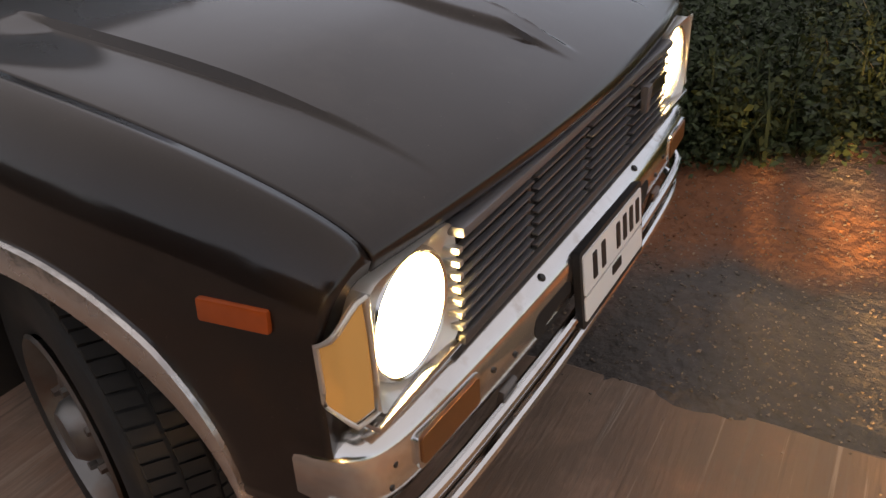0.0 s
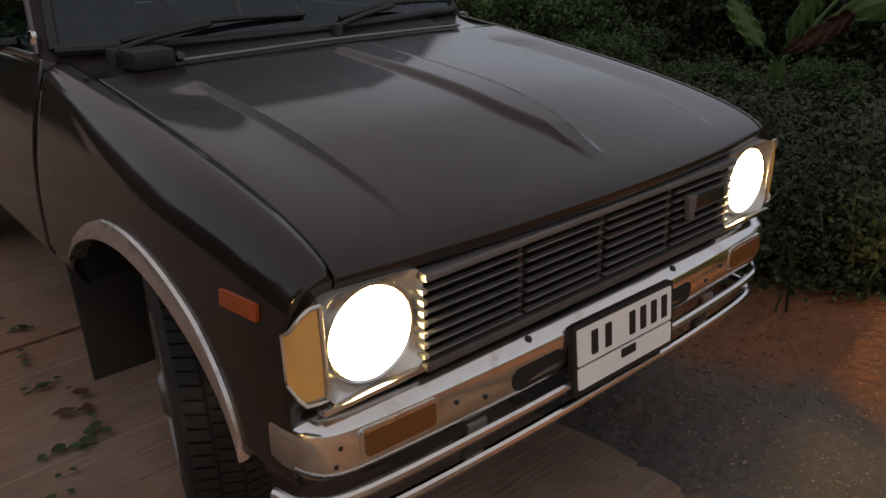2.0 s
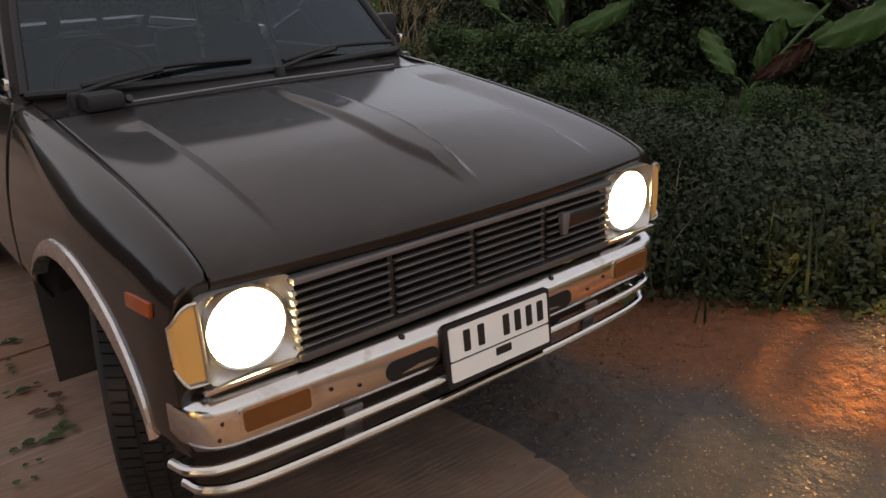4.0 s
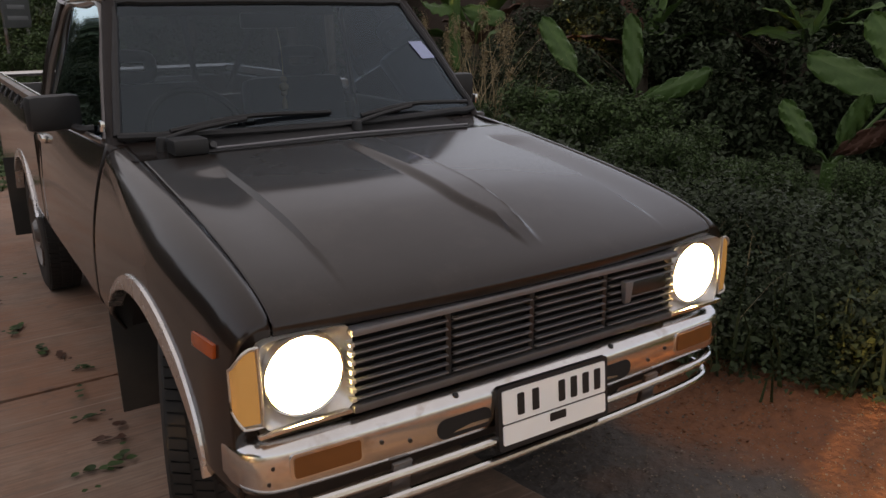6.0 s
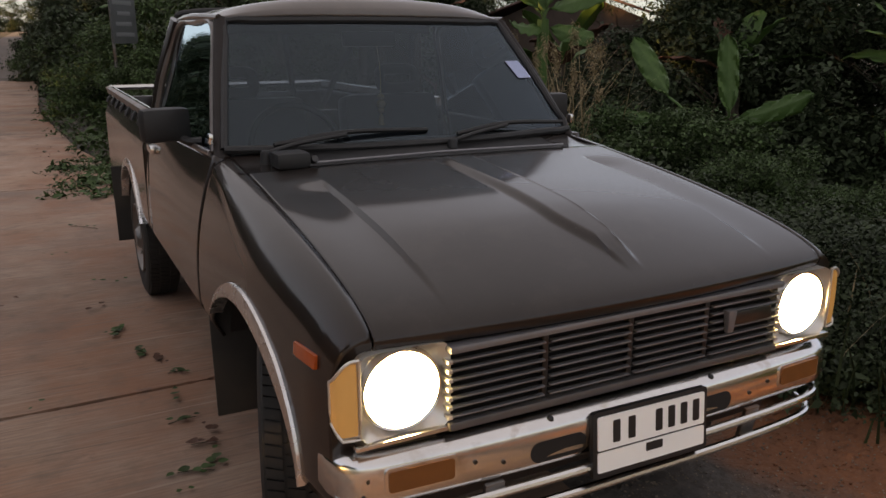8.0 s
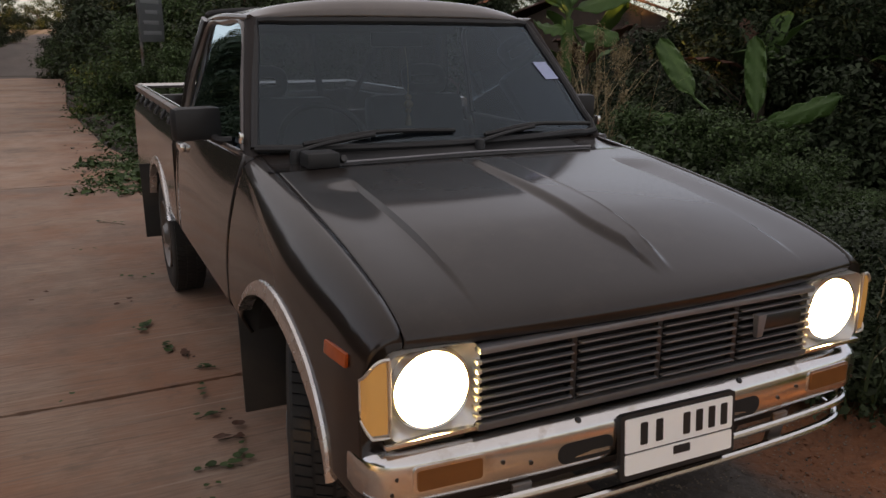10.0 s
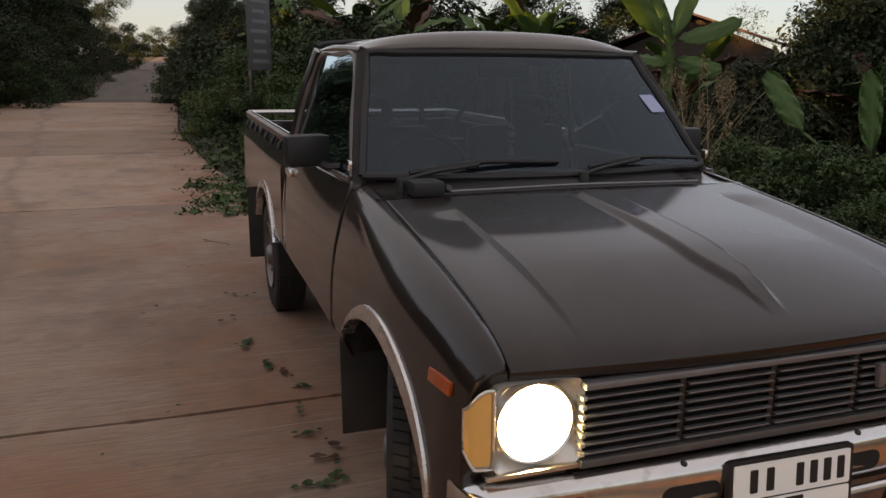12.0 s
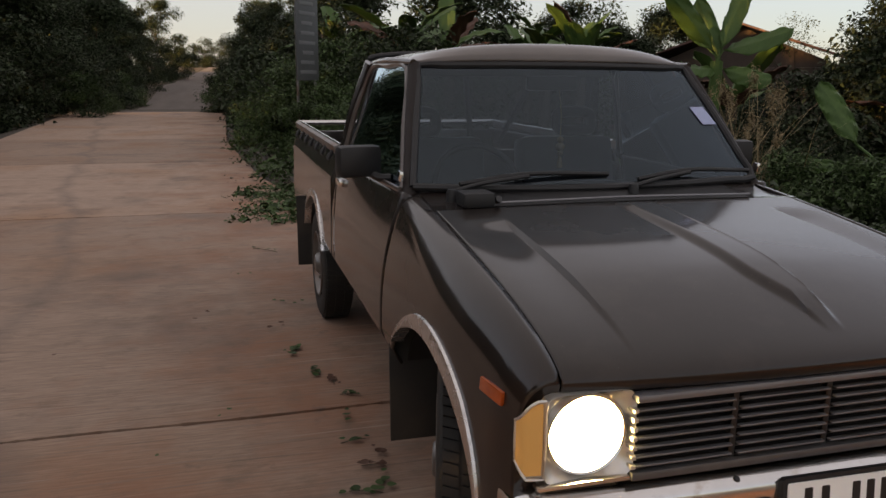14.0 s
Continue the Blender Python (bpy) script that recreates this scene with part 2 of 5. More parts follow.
snt.links.new(s_grad.outputs[0], s_add.inputs[1])
snt.links.new(s_add.outputs[0], s_rng.inputs["Value"])
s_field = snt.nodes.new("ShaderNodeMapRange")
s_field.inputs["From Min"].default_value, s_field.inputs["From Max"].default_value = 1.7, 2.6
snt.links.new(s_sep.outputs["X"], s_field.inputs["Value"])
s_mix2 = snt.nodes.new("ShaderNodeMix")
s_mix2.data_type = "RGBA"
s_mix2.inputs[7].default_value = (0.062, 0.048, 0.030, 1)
s_hs = [n for n in snt.nodes if n.bl_idname == "ShaderNodeHueSaturation"][0]
s_far = snt.nodes.new("ShaderNodeMapRange")
s_far.inputs["From Min"].default_value, s_far.inputs["From Max"].default_value = 33.0, 36.0
snt.links.new(s_sep.outputs["Y"], s_far.inputs["Value"])
s_left = snt.nodes.new("ShaderNodeMapRange")
s_left.inputs["From Min"].default_value, s_left.inputs["From Max"].default_value = -5.6, -7.0
snt.links.new(s_sep.outputs["X"], s_left.inputs["Value"])
s_max = snt.nodes.new("ShaderNodeMath")
s_max.operation = "MAXIMUM"
snt.links.new(s_field.outputs[0], s_max.inputs[0])
snt.links.new(s_far.outputs[0], s_max.inputs[1])
s_max2 = snt.nodes.new("ShaderNodeMath")
s_max2.operation = "MAXIMUM"
snt.links.new(s_max.outputs[0], s_max2.inputs[0])
snt.links.new(s_left.outputs[0], s_max2.inputs[1])
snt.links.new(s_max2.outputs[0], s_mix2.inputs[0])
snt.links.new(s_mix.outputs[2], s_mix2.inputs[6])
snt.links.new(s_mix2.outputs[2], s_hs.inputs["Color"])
# Near-black colour for the shade put into the open slab joints.
JOINT_SHADE = mat("joint_shade", (0.02, 0.017, 0.015), 0.9, var=0.3, scale=20, bump=0.6, bscale=60)
STONE = mat("gravel", (0.165, 0.130, 0.105), 0.9, var=0.3, scale=30, isl=True)
LEAF = mat("leaf_green", (0.029, 0.043, 0.019), 0.6, var=0.45, scale=1.2, isl=True, spec=0.22)
LEAF_FRESH = mat("leaf_fresh", (0.048, 0.082, 0.027), 0.6, var=0.45, scale=0.9, isl=True, spec=0.25)
LEAF_DARK = mat("leaf_dark", (0.029, 0.043, 0.020), 0.65, var=0.35, scale=0.6, isl=True, spec=0.2)
BANANA = mat("banana_leaf", (0.050, 0.100, 0.024), 0.55, spec=0.3, var=0.25, scale=3.0, fine=0.2, fscale=40, stretch=(1, 1, 1))
BARK = mat("bark", (0.075, 0.058, 0.042), 0.9, var=0.3, scale=8, bump=0.6, bscale=20)
STRAW = mat("dry_grass", (0.27, 0.205, 0.115), 0.8, isl=True)
DEAD_LEAF = mat("dead_leaf", (0.085, 0.035, 0.02), 0.7, var=0.3, scale=6)
SIGN_LINE = mat("sign_line", (0.15, 0.155, 0.155), 0.6)
TRACK = mat("track_dirt", (0.135, 0.112, 0.098), 0.95, var=0.4, scale=0.8, fine=0.2, fscale=10, bump=0.5, bscale=6, stretch=(1.5, 0.3, 1))
RUST_ROOF = mat("rusty_roof", (0.085, 0.040, 0.031), 0.7, var=0.3, scale=2, bump=0.3, bscale=10)
WOOD = mat("weathered_wood", (0.075, 0.052, 0.040), 0.85, var=0.3, scale=5)
SIGN_GREY = mat("sign_back", (0.09, 0.095, 0.095), 0.6, 0.2, var=0.15, scale=6)


# ---- mesh helpers ----
def part(name, bm, material, parent=None, label="", smooth=True):
    """Links a bmesh (or a mesh) as one mesh object under a thing or a part."""
    if isinstance(bm, bmesh.types.BMesh):
        me = bpy.data.meshes.new(name)
        bm.to_mesh(me)
        bm.free()
    else:
        me = bm
    me.materials.append(material)
    if smooth:
        for p in me.polygons:
            p.use_smooth = True
        me.set_sharp_from_angle(angle=radians(35))
    ob = new(name, me)
    ob.parent = parent
    if label:
        tagged(ob, label)
    return ob


def data_mesh(verts, faces):
    me = bpy.data.meshes.new("m")
    me.from_pydata([tuple(v) for v in verts], [], faces)
    me.update()
    return me


def surface(fn, nu, nv, closed_u=False):
    """A grid mesh of fn(u, v) for u, v in 0..1."""
    vs = [fn(i / nu, j / nv) for j in range(nv + 1) for i in range(nu + (0 if closed_u else 1))]
    w = nu if closed_u else nu + 1
    fs = []
    for j in range(nv):
        for i in range(nu):
            a, b = j * w + i, j * w + (i + 1) % w
            fs.append((a, b, b + w, a + w))
    return data_mesh(vs, fs)


def solid(ob, thick, offset=-1.0):
    md = ob.modifiers.new("thick", "SOLIDIFY")
    md.thickness, md.offset = thick, offset
    return ob


def box(size, at, bevel=0.004, turn=(0, 0, 0), taper=1.0):
    bm = bmesh.new()
    bmesh.ops.create_cube(bm, size=1.0)
    for v in bm.verts:
        k = taper if v.co.z > 0 else 1.0
        v.co = Vector((v.co.x * size[0] * k, v.co.y * size[1] * k, v.co.z * size[2]))
    if bevel:
        bmesh.ops.bevel(bm, geom=bm.edges[:], offset=bevel, segments=2, affect="EDGES", profile=0.6)
    bm.transform(pose(*at, *turn))
    return bm


def smooth_path(pts, n=6):
    """Catmull-Rom through the points."""
    p = [Vector(q) for q in pts]
    p = [p[0] * 2 - p[1]] + p + [p[-1] * 2 - p[-2]]
    out = []
    for i in range(1, len(p) - 2):
        for k in range(n):
            t = k / n
            a, b, c, d = p[i - 1], p[i], p[i + 1], p[i + 2]
            out.append(0.5 * (2 * b + (c - a) * t + (2 * a - 5 * b + 4 * c - d) * t * t + (3 * b - a - 3 * c + d) * t ** 3))
    out.append(p[-2])
    return out


def sweep(path, prof, up=(0, 0, 1), closed=True, caps=True):
    """Sweeps a profile of (side, up) offsets along a path."""
    vs, fs, n = [], [], len(prof)
    for i, p in enumerate(path):
        d = (path[min(i + 1, len(path) - 1)] - path[max(i - 1, 0)]).normalized()
        s = d.cross(Vector(up))
        s = s.normalized() if s.length > 1e-5 else Vector((1, 0, 0))
        u = s.cross(d)
        vs += [p + s * a + u * b for a, b in prof]
    for i in range(len(path) - 1):
        for j in range(n if closed else n - 1):
            a, b = i * n + j, i * n + (j + 1) % n
            fs.append((a, b, b + n, a + n))
    if closed and caps:
        fs += [tuple(range(n))[::-1], tuple(range((len(path) - 1) * n, len(path) * n))]
    return data_mesh(vs, fs)


def ring(r, n=10, rb=None):
    return [(r * math.cos(2 * math.pi * k / n), (rb or r) * math.sin(2 * math.pi * k / n)) for k in range(n)]


def tube(pts, r, n=10, smooth=6, up=(0, 0, 1)):
    path = smooth_path(pts, smooth) if smooth else [Vector(p) for p in pts]
    return sweep(path, ring(r, n), up)


def lathe(profile, n=40, m=Matrix.Identity(4)):
    """Turns (radius, height) pairs about local z."""
    vs = [m @ Vector((r * math.cos(2 * math.pi * k / n), r * math.sin(2 * math.pi * k / n), h)) for r, h in profile for k in range(n)]
    fs = [(j * n + k, j * n + (k + 1) % n, (j + 1) * n + (k + 1) % n, (j + 1) * n + k) for j in range(len(profile) - 1) for k in range(n)]
    return data_mesh(vs, fs)


def step(a, b, v):
    t = min(1.0, max(0.0, (v - a) / (b - a)))
    return t * t * (3 - 2 * t)


# ---- ground ----
def edge_right(y):
    pts = [(-30, 0.6), (-3, 0.42), (-1.2, 0.3), (-0.6, 0.24), (0.0, 0.24), (0.6, 0.2), (1.4, 0.08), (8, -0.45), (10.5, -0.8), (17, -1.2), (33, -1.1)]
    for (a, xa), (b, xb) in zip(pts, pts[1:]):
        if a <= y <= b:
            return xa + (xb - xa) * (y - a) / (b - a)
    return -1.1


def terrain(x, y):
    z = -0.014
    z += -0.15 * step(32.5, 38, y) + 0.95 * step(40, 63, y) + 1.95 * step(60, 125, y) + 3.5 * step(120, 400, y)
    near = 1 - step(24, 40, y)
    # a low bank of loose soil, then ground that falls away to the field
    z += 0.10 * step(0.9, 1.6, x) * (1 - step(1.0, 2.5, y)) * near
    z -= 1.0 * step(2.2, 7.5, x) * near
    edge = edge_right(y)
    if edge - 0.3 < x < 8 and -8 < y < 24:
        k = step(0.3, 0.9, x)
        z += k * (0.035 * noise.noise((x * 1.1, y * 1.1, 3.0)) + 0.02 * noise.noise((x * 4.1, y * 4.1, 7.0)) + 0.008 * noise.noise((x * 14, y * 14, 1.0)))
        # loose dirt laps over the slab's edge here and there
        lap = max(0.0, 1 - abs(x - edge) / 0.22)
        z += lap * (0.010 + 0.018 * noise.noise((x * 3.0, y * 3.0, 5.0)) + 0.010 * noise.noise((x * 11, y * 11, 2.0)))
    if -5.0 < x < edge - 0.24 and -19.4 < y < 32.3:
        z -= 0.1
    z -= 0.9 * step(5.2, 8.0, -x - 0.06 * max(y, 0))
    return z


def build_ground():
    xs = sorted(set([-400, -200, -100, -60, -40, -30, -22, -16, -12, -9, -7.5, -6.5, -5.8, -5.2, -4.5, -3, -1.5] + [round(0.0 + 0.045 * i, 3) for i in range(50)] + [round(2.4 + 0.2 * i, 3) for i in range(18)] + [6, 7, 8, 10, 12, 15, 20, 30, 45, 70, 120, 250, 400]))
    ys = sorted(set([-400, -200, -100, -60, -30, -15, -8, -5, -3.5] + [round(-1.7 + 0.045 * i, 3) for i in range(60)] + [1.2, 1.5, 1.8, 2.2, 2.6, 3.0, 3.5] + [4, 5, 6, 8, 10, 13, 16, 20, 22, 24, 26, 28, 31, 35, 40, 45, 50, 55, 60, 70, 80, 95, 110, 130, 160, 200, 300, 400, 700]))
    vs = [(x, y, terrain(x, y)) for y in ys for x in xs]
    w = len(xs)
    fs = [(j * w + i, j * w + i + 1, (j + 1) * w + i + 1, (j + 1) * w + i) for j in range(len(ys) - 1) for i in range(w - 1)]
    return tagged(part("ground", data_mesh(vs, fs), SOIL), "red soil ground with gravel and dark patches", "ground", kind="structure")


build_ground()


def build_road():
    road = new("road")
    tagged(road, "pale brushed concrete village road of cast slabs", "road", kind="structure")
    joints = [-19.5, -14.1, -8.8, -3.45, 1.9, 7.24, 12.6, 17.9, 23.3, 28.6, 32.4]
    for a, b in zip(joints, joints[1:]):
        n, w = 44, 130
        vs, fs = [], []
        cols = [-1.0] + [k / w for k in range(w + 1)] + [2.0]
        for j in range(n + 1):
            yc = a + (b - a) * j / n
            for u in cols:
                side = abs(u - 0.5) > 0.6
                uu = min(1, max(0, u))
                xl = -5.0 - 0.06 * max(yc, 0)
                xr = edge_right(yc) + 0.02 * noise.noise((yc * 3.1, 1.0, 0.0)) + 0.012 * noise.noise((yc * 11, 4.0, 0.0))
                x = xl + (xr - xl) * uu ** 0.7
                y, z = yc, -0.2 if side else 0.0
                if j in (0, n):
                    rag = 0.013 + 0.007 * noise.noise((x * 9, yc, 2.0)) + 0.010 * noise.noise((x * 23, yc, 8.0)) + 0.022 * max(0, noise.noise((x * 5.3, yc, 5.0)) - 0.15)
                    y += rag if j == 0 else -rag
                    y += 0.02 * noise.noise((x * 1.1, yc, 11.0))
                    z -= 0.004
                if uu == 1 and not side:
                    z -= 0.015
                vs.append((x, y, z))
        m = len(cols)
        for j in range(n):
            for i in range(m - 1):
                q = j * m + i
                fs.append((q, q + 1, q + m + 1, q + m))
        for j in (0, n):
            base = len(vs)
            vs += [(vs[j * m + i][0], vs[j * m + i][1], -0.2) for i in range(m)]
            for i in range(m - 1):
                f = (j * m + i, j * m + i + 1, base + i + 1, base + i)
                fs.append(f if j == n else f[::-1])
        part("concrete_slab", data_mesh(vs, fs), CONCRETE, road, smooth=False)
    # A sunk dark strip paints the shade inside each open joint.
    for y in joints[1:-1]:
        vs, fs = [], []
        for k in range(81):
            x = -5.0 - 0.06 * max(y, 0) + (edge_right(y) + 5.0 + 0.06 * max(y, 0)) * k / 80
            c = y + 0.02 * noise.noise((x * 1.1, y, 11.0))
            vs += [(x, c - 0.04, -0.03), (x, c + 0.04, -0.03)]
        fs = [(2 * k, 2 * k + 2, 2 * k + 3, 2 * k + 1) for k in range(80)]
        part("joint_filler", data_mesh(vs, fs), JOINT_SHADE, road, "dark strip sunk in the slab joint as the shade of its gap")
    return road


# ---- the pickup ----
truck = new("pickup_truck")
tagged(truck, "dark brown two-door pickup with lit headlamps, parked on concrete", "pickup truck")


def hood_edge(y):
    return 0.806 + 0.222 * (max(0.0, y - 0.072) / 1.165) ** 0.55


def side_x(z):
    if z < 0.62:
        return 0.80 - 0.55 * max(0.0, 0.545 - z)
    return 0.80 - 0.09 * ((z - 0.62) / 0.43) ** 2


SEAM = 0.662


def hood_point(u, v):
    x = (2 * u - 1) * (SEAM - 0.002)
    f = abs(x) / SEAM
    y0 = 0.030 + 0.042 * f ** 2
    y1 = 1.050 + 0.012 * f ** 2
    if v < 0.05:
        k = v / 0.05
        return (x, y0 + 0.010 * (1 - k) ** 2, 0.781 + 0.025 * k)
    d = (y1 - y0) * ((v - 0.05) / 0.95) ** 1.7
    y = y0 + d
    z = 0.806 + 0.222 * (d / 1.165) ** 0.55 + (0.026 - 0.022 * step(0.35, 1.0, d)) * (1 - f ** 2) * step(0, 0.4, d)
    # a raised rib along the middle that narrows to the front, and a crease on either side
    half = 0.022 + 0.040 * step(0.10, 0.36, y)
    rib = abs(x - 0.010 - 0.030 * (1 - step(0.1, 0.4, y)))
    inner = half - (0.030 if x < 0.010 else 0.008)
    z += 0.015 * (1 - step(inner, half + 0.005, rib)) * step(0.09, 0.24, y) * (1 - step(0.97, 1.03, y))
    z += 0.004 * (1 - step(0.0, 0.012, abs(rib - half))) * (1 if x > 0.010 else 0) * step(0.09, 0.24, y) * (1 - step(0.97, 1.03, y))
    ax = abs(x)
    z -= 0.014 * step(0.478, 0.486, ax) * step(0.06, 0.46, y) * (1 - step(0.80, 0.93, y)) * (1 - 0.9 * step(0.490, 0.660, ax))
    return (x, y, z)


solid(part("hood", surface(hood_point, 260, 80), PAINT, truck, "dark brown hood with pressed ribs and dulled gloss"), 0.012)


def arch(y, cy, ry, rz, cz=0.36):
    """Height of a wheel opening; ry: its reach to the front and to the rear."""
    d = 1 - ((y - cy) / (ry[0] if y < cy else ry[1])) ** 2
    return cz + rz * math.sqrt(d) if d > 0 else 0.0


FRONT_AXLE, REAR_AXLE = 0.69, 3.29
ARCH_F, ARCH_R = (0.66, (0.402, 0.495), 0.362), (3.31, (0.46, 0.46), 0.362)


def taper(y):
    """How far the body draws in towards the nose."""
    return 0.045 * (1 - step(0.0, 0.65, y))


def fender_point(sign):
    def fn(u, v):
        y = 0.104 + (1.246 - 0.104) * u
        a = max(0.0, v - 0.6) / 0.4 * math.pi / 2
        yn = y - 0.032 * math.sin(a) * (1 - u) ** 8
        zt = hood_edge(yn)
        zs = hood_edge(y) - 0.13 + 0.085 * step(0.6, 1.19, y)
        zb = max(arch(y, *ARCH_F), 0.43 if y < ARCH_F[0] else 0.42)
        tuck = 0.012 * (1 - min(1, (y - 0.104) / 0.12)) ** 2 + taper(y)
        xs = side_x(zs) - tuck
        if v < 0.6:
            z = zb + (zs - zb) * v / 0.6
            x = side_x(max(z, 0.545 if y < ARCH_F[0] else 0.0)) - tuck
        else:
            y = yn
            x = SEAM + 0.002 + (xs - SEAM - 0.004) * math.cos(a)
            z = zs + (zt - zs) * math.sin(a)
        return (sign * x, y, z)
    return fn


for sgn in (-1, 1):
    fender = solid(part("fender", surface(fender_point(sgn), 90, 26), PAINT, truck), 0.01, 1.0 if sgn < 0 else -1.0)

    def fender_cap(u, v, s=sgn):
        return Vector(fender_point(s)(0, u)).lerp(Vector((s * 0.66, 0.120, 0.68)), v)
    part("fender_nose", surface(fender_cap, 26, 3), PAINT, fender)


def bed_x(z):
    return side_x(z) if z < 0.62 else 0.80 - 0.004 * (z - 0.62) / 0.30 - 0.36 * max(0.0, z - 0.925)


def panel_side(sgn, y0, y1, zb, zt, n=60, a=None, inset=0.0, rows=14, across=side_x):
    def fn(u, v):
        y = y0 + (y1 - y0) * u
        b = max(arch(y, *a), zb) if a else zb
        z = b + (zt - b) * v
        return (sgn * (across(z) - inset), y, z)
    return surface(fn, n, rows)


def flare(y, z):
    """How far the cab's upper side stands out towards the rear."""
    return 0.046 * step(1.25, 2.35, y) * min(1.0, max(0.0, (z - 0.62) / 0.40)) ** 2


def cab_side(sgn, y0, y1, n):
    def fn(u, v):
        y, z = y0 + (y1 - y0) * u, 0.42 + (1.035 - 0.42) * v
        return (sgn * (side_x(z) + flare(y, z)), y, z)
    return surface(fn, n, 30)


for sgn in (-1, 1):
    door = solid(part("door", cab_side(sgn, 1.252, 2.452, 30), PAINT, truck), 0.03, 1.0 if sgn < 0 else -1.0)
    part("door_handle", box((0.028, 0.125, 0.034), (sgn * 0.787, 2.28, 0.945), 0.009), CHROME, door, "chrome door handle")
    part("cab_corner", cab_side(sgn, 2.456, 2.512, 4), PAINT, truck)
    side = solid(part("bed_side", panel_side(sgn, 2.53, 4.57, 0.42, 1.050, 96, ARCH_R, rows=30, across=bed_x), PAINT, truck, "dark brown cargo bed side"), 0.03, 1.0 if sgn < 0 else -1.0)
    # Added black block stands in for shade in the cab-to-bed gap.
    part("cab_gap", box((0.05, 0.06, 0.52), (sgn * 0.715, 2.52, 0.72), 0.004), BLACK, truck)
    part("rocker", box((0.06, 1.3, 0.06), (sgn * 0.69, 1.85, 0.425), 0.02), PAINT, truck)
    # chrome rail along the bed with tie hooks
    rail = part("bed_rail", box((0.030, 2.02, 0.045), (sgn * 0.757, 3.555, 1.073), 0.007, (0.3, sgn * 16, 0)), STEEL, truck, "worn grey metal rail along the cargo bed")
    part("bed_cap", tube([(sgn * 0.742, 2.55, 1.094), (sgn * 0.742, 3.5, 1.098), (sgn * 0.742, 4.56, 1.102)], 0.006, 8), CHROME, rail, "bright edge of the bed rail")
    for k in range(7):
        y = 2.66 + k * 0.28
        part("tie_hook", tube([(sgn * 0.765, y, 1.056), (sgn * 0.778, y - 0.004, 1.038), (sgn * 0.792, y - 0.014, 1.010)], 0.0085, 6, 3), BLACK, rail)
        part("tie_hook", tube([(sgn * 0.776, y - 0.004, 1.040), (sgn * 0.783, y + 0.016, 1.034), (sgn * 0.790, y + 0.038, 1.016)], 0.008, 6, 3), BLACK, rail)
    part("tail_lamp", box((0.06, 0.03, 0.2), (sgn * 0.73, 4.58, 0.72), 0.01), MARKER, truck)
part("tailgate", box((1.46, 0.04, 0.5), (0, 4.56, 0.78), 0.012), PAINT, truck)
part("bed_floor", box((1.46, 1.99, 0.03), (0, 3.565, 0.56), 0.005), BLACK, truck)
part("bed_front_wall", box((1.46, 0.03, 0.5), (0, 2.575, 0.79), 0.006), PAINT, truck)
part("bed_tail_rail", tube([(-0.757, 4.56, 1.09), (0, 4.56, 1.09), (0.757, 4.56, 1.09)], 0.018, 10), CHROME, truck)
part("chassis", box((0.9, 4.1, 0.14), (0, 2.25, 0.38), 0.03), BLACK, truck)
part("engine_bay", box((1.2, 1.0, 0.4), (0, 0.64, 0.54), 0.03), BLACK, truck)


# cab: windshield, pillars, roof, rear window
def ws_point(u, v):
    x = (2 * u - 1)
    w = 0.680 + (0.568 - 0.680) * v
    y = 1.208 + (1.605 - 1.208) * v + (0.078 - 0.03 * v) * x * x
    z = 1.040 + (1.468 - 1.040) * v + 0.012 * math.sin(math.pi * v) + 0.010 * x * x * (1 - 1.5 * v)
    return (x * w, y, z)


windshield = part("windshield", surface(ws_point, 24, 12), WINDSHIELD, truck, "tinted windshield with a pale sticker")
border = [ws_point(u / 12, 0) for u in range(13)] + [ws_point(1, v / 6) for v in range(1, 6)] + [ws_point(1 - u / 12, 1) for u in range(13)] + [ws_point(0, 1 - v / 6) for v in range(1, 6)]
part("gasket", tube(border + [border[0]], 0.0145, 8, 2), BLACK, windshield, "black rubber seal")


def sticker_point(u, v):
    p = Vector(ws_point(0.925 + 0.055 * u - 0.012 * v, 0.44 + 0.16 * v))
    return p + Vector((0, -0.003, 0.003))


part("sticker", surface(sticker_point, 2, 2), PAPER, windshield, "pale blue paper sticker")


def roof_point(u, v):
    x = 2 * u - 1
    y = 1.605 + 0.045 * x * x + (2.42 - 1.605 - 0.045 * x * x) * v
    w = 0.572 + 0.046 * (1 - (1 - min(1, v / 0.25)) ** 2) - 0.01 * v
    ex = 1 - abs(x) ** 5
    ev = 1 - (1 - min(1, v / 0.16)) ** 2.5
    er = 1 - max(0, (v - 0.86) / 0.14) ** 2
    z = 1.478 + 0.042 * ex * (0.25 + 0.75 * ev) * (0.4 + 0.6 * er) + 0.036 * (1 - x * x) * ev * (0.5 + 0.5 * er)
    return (x * w, y, z)


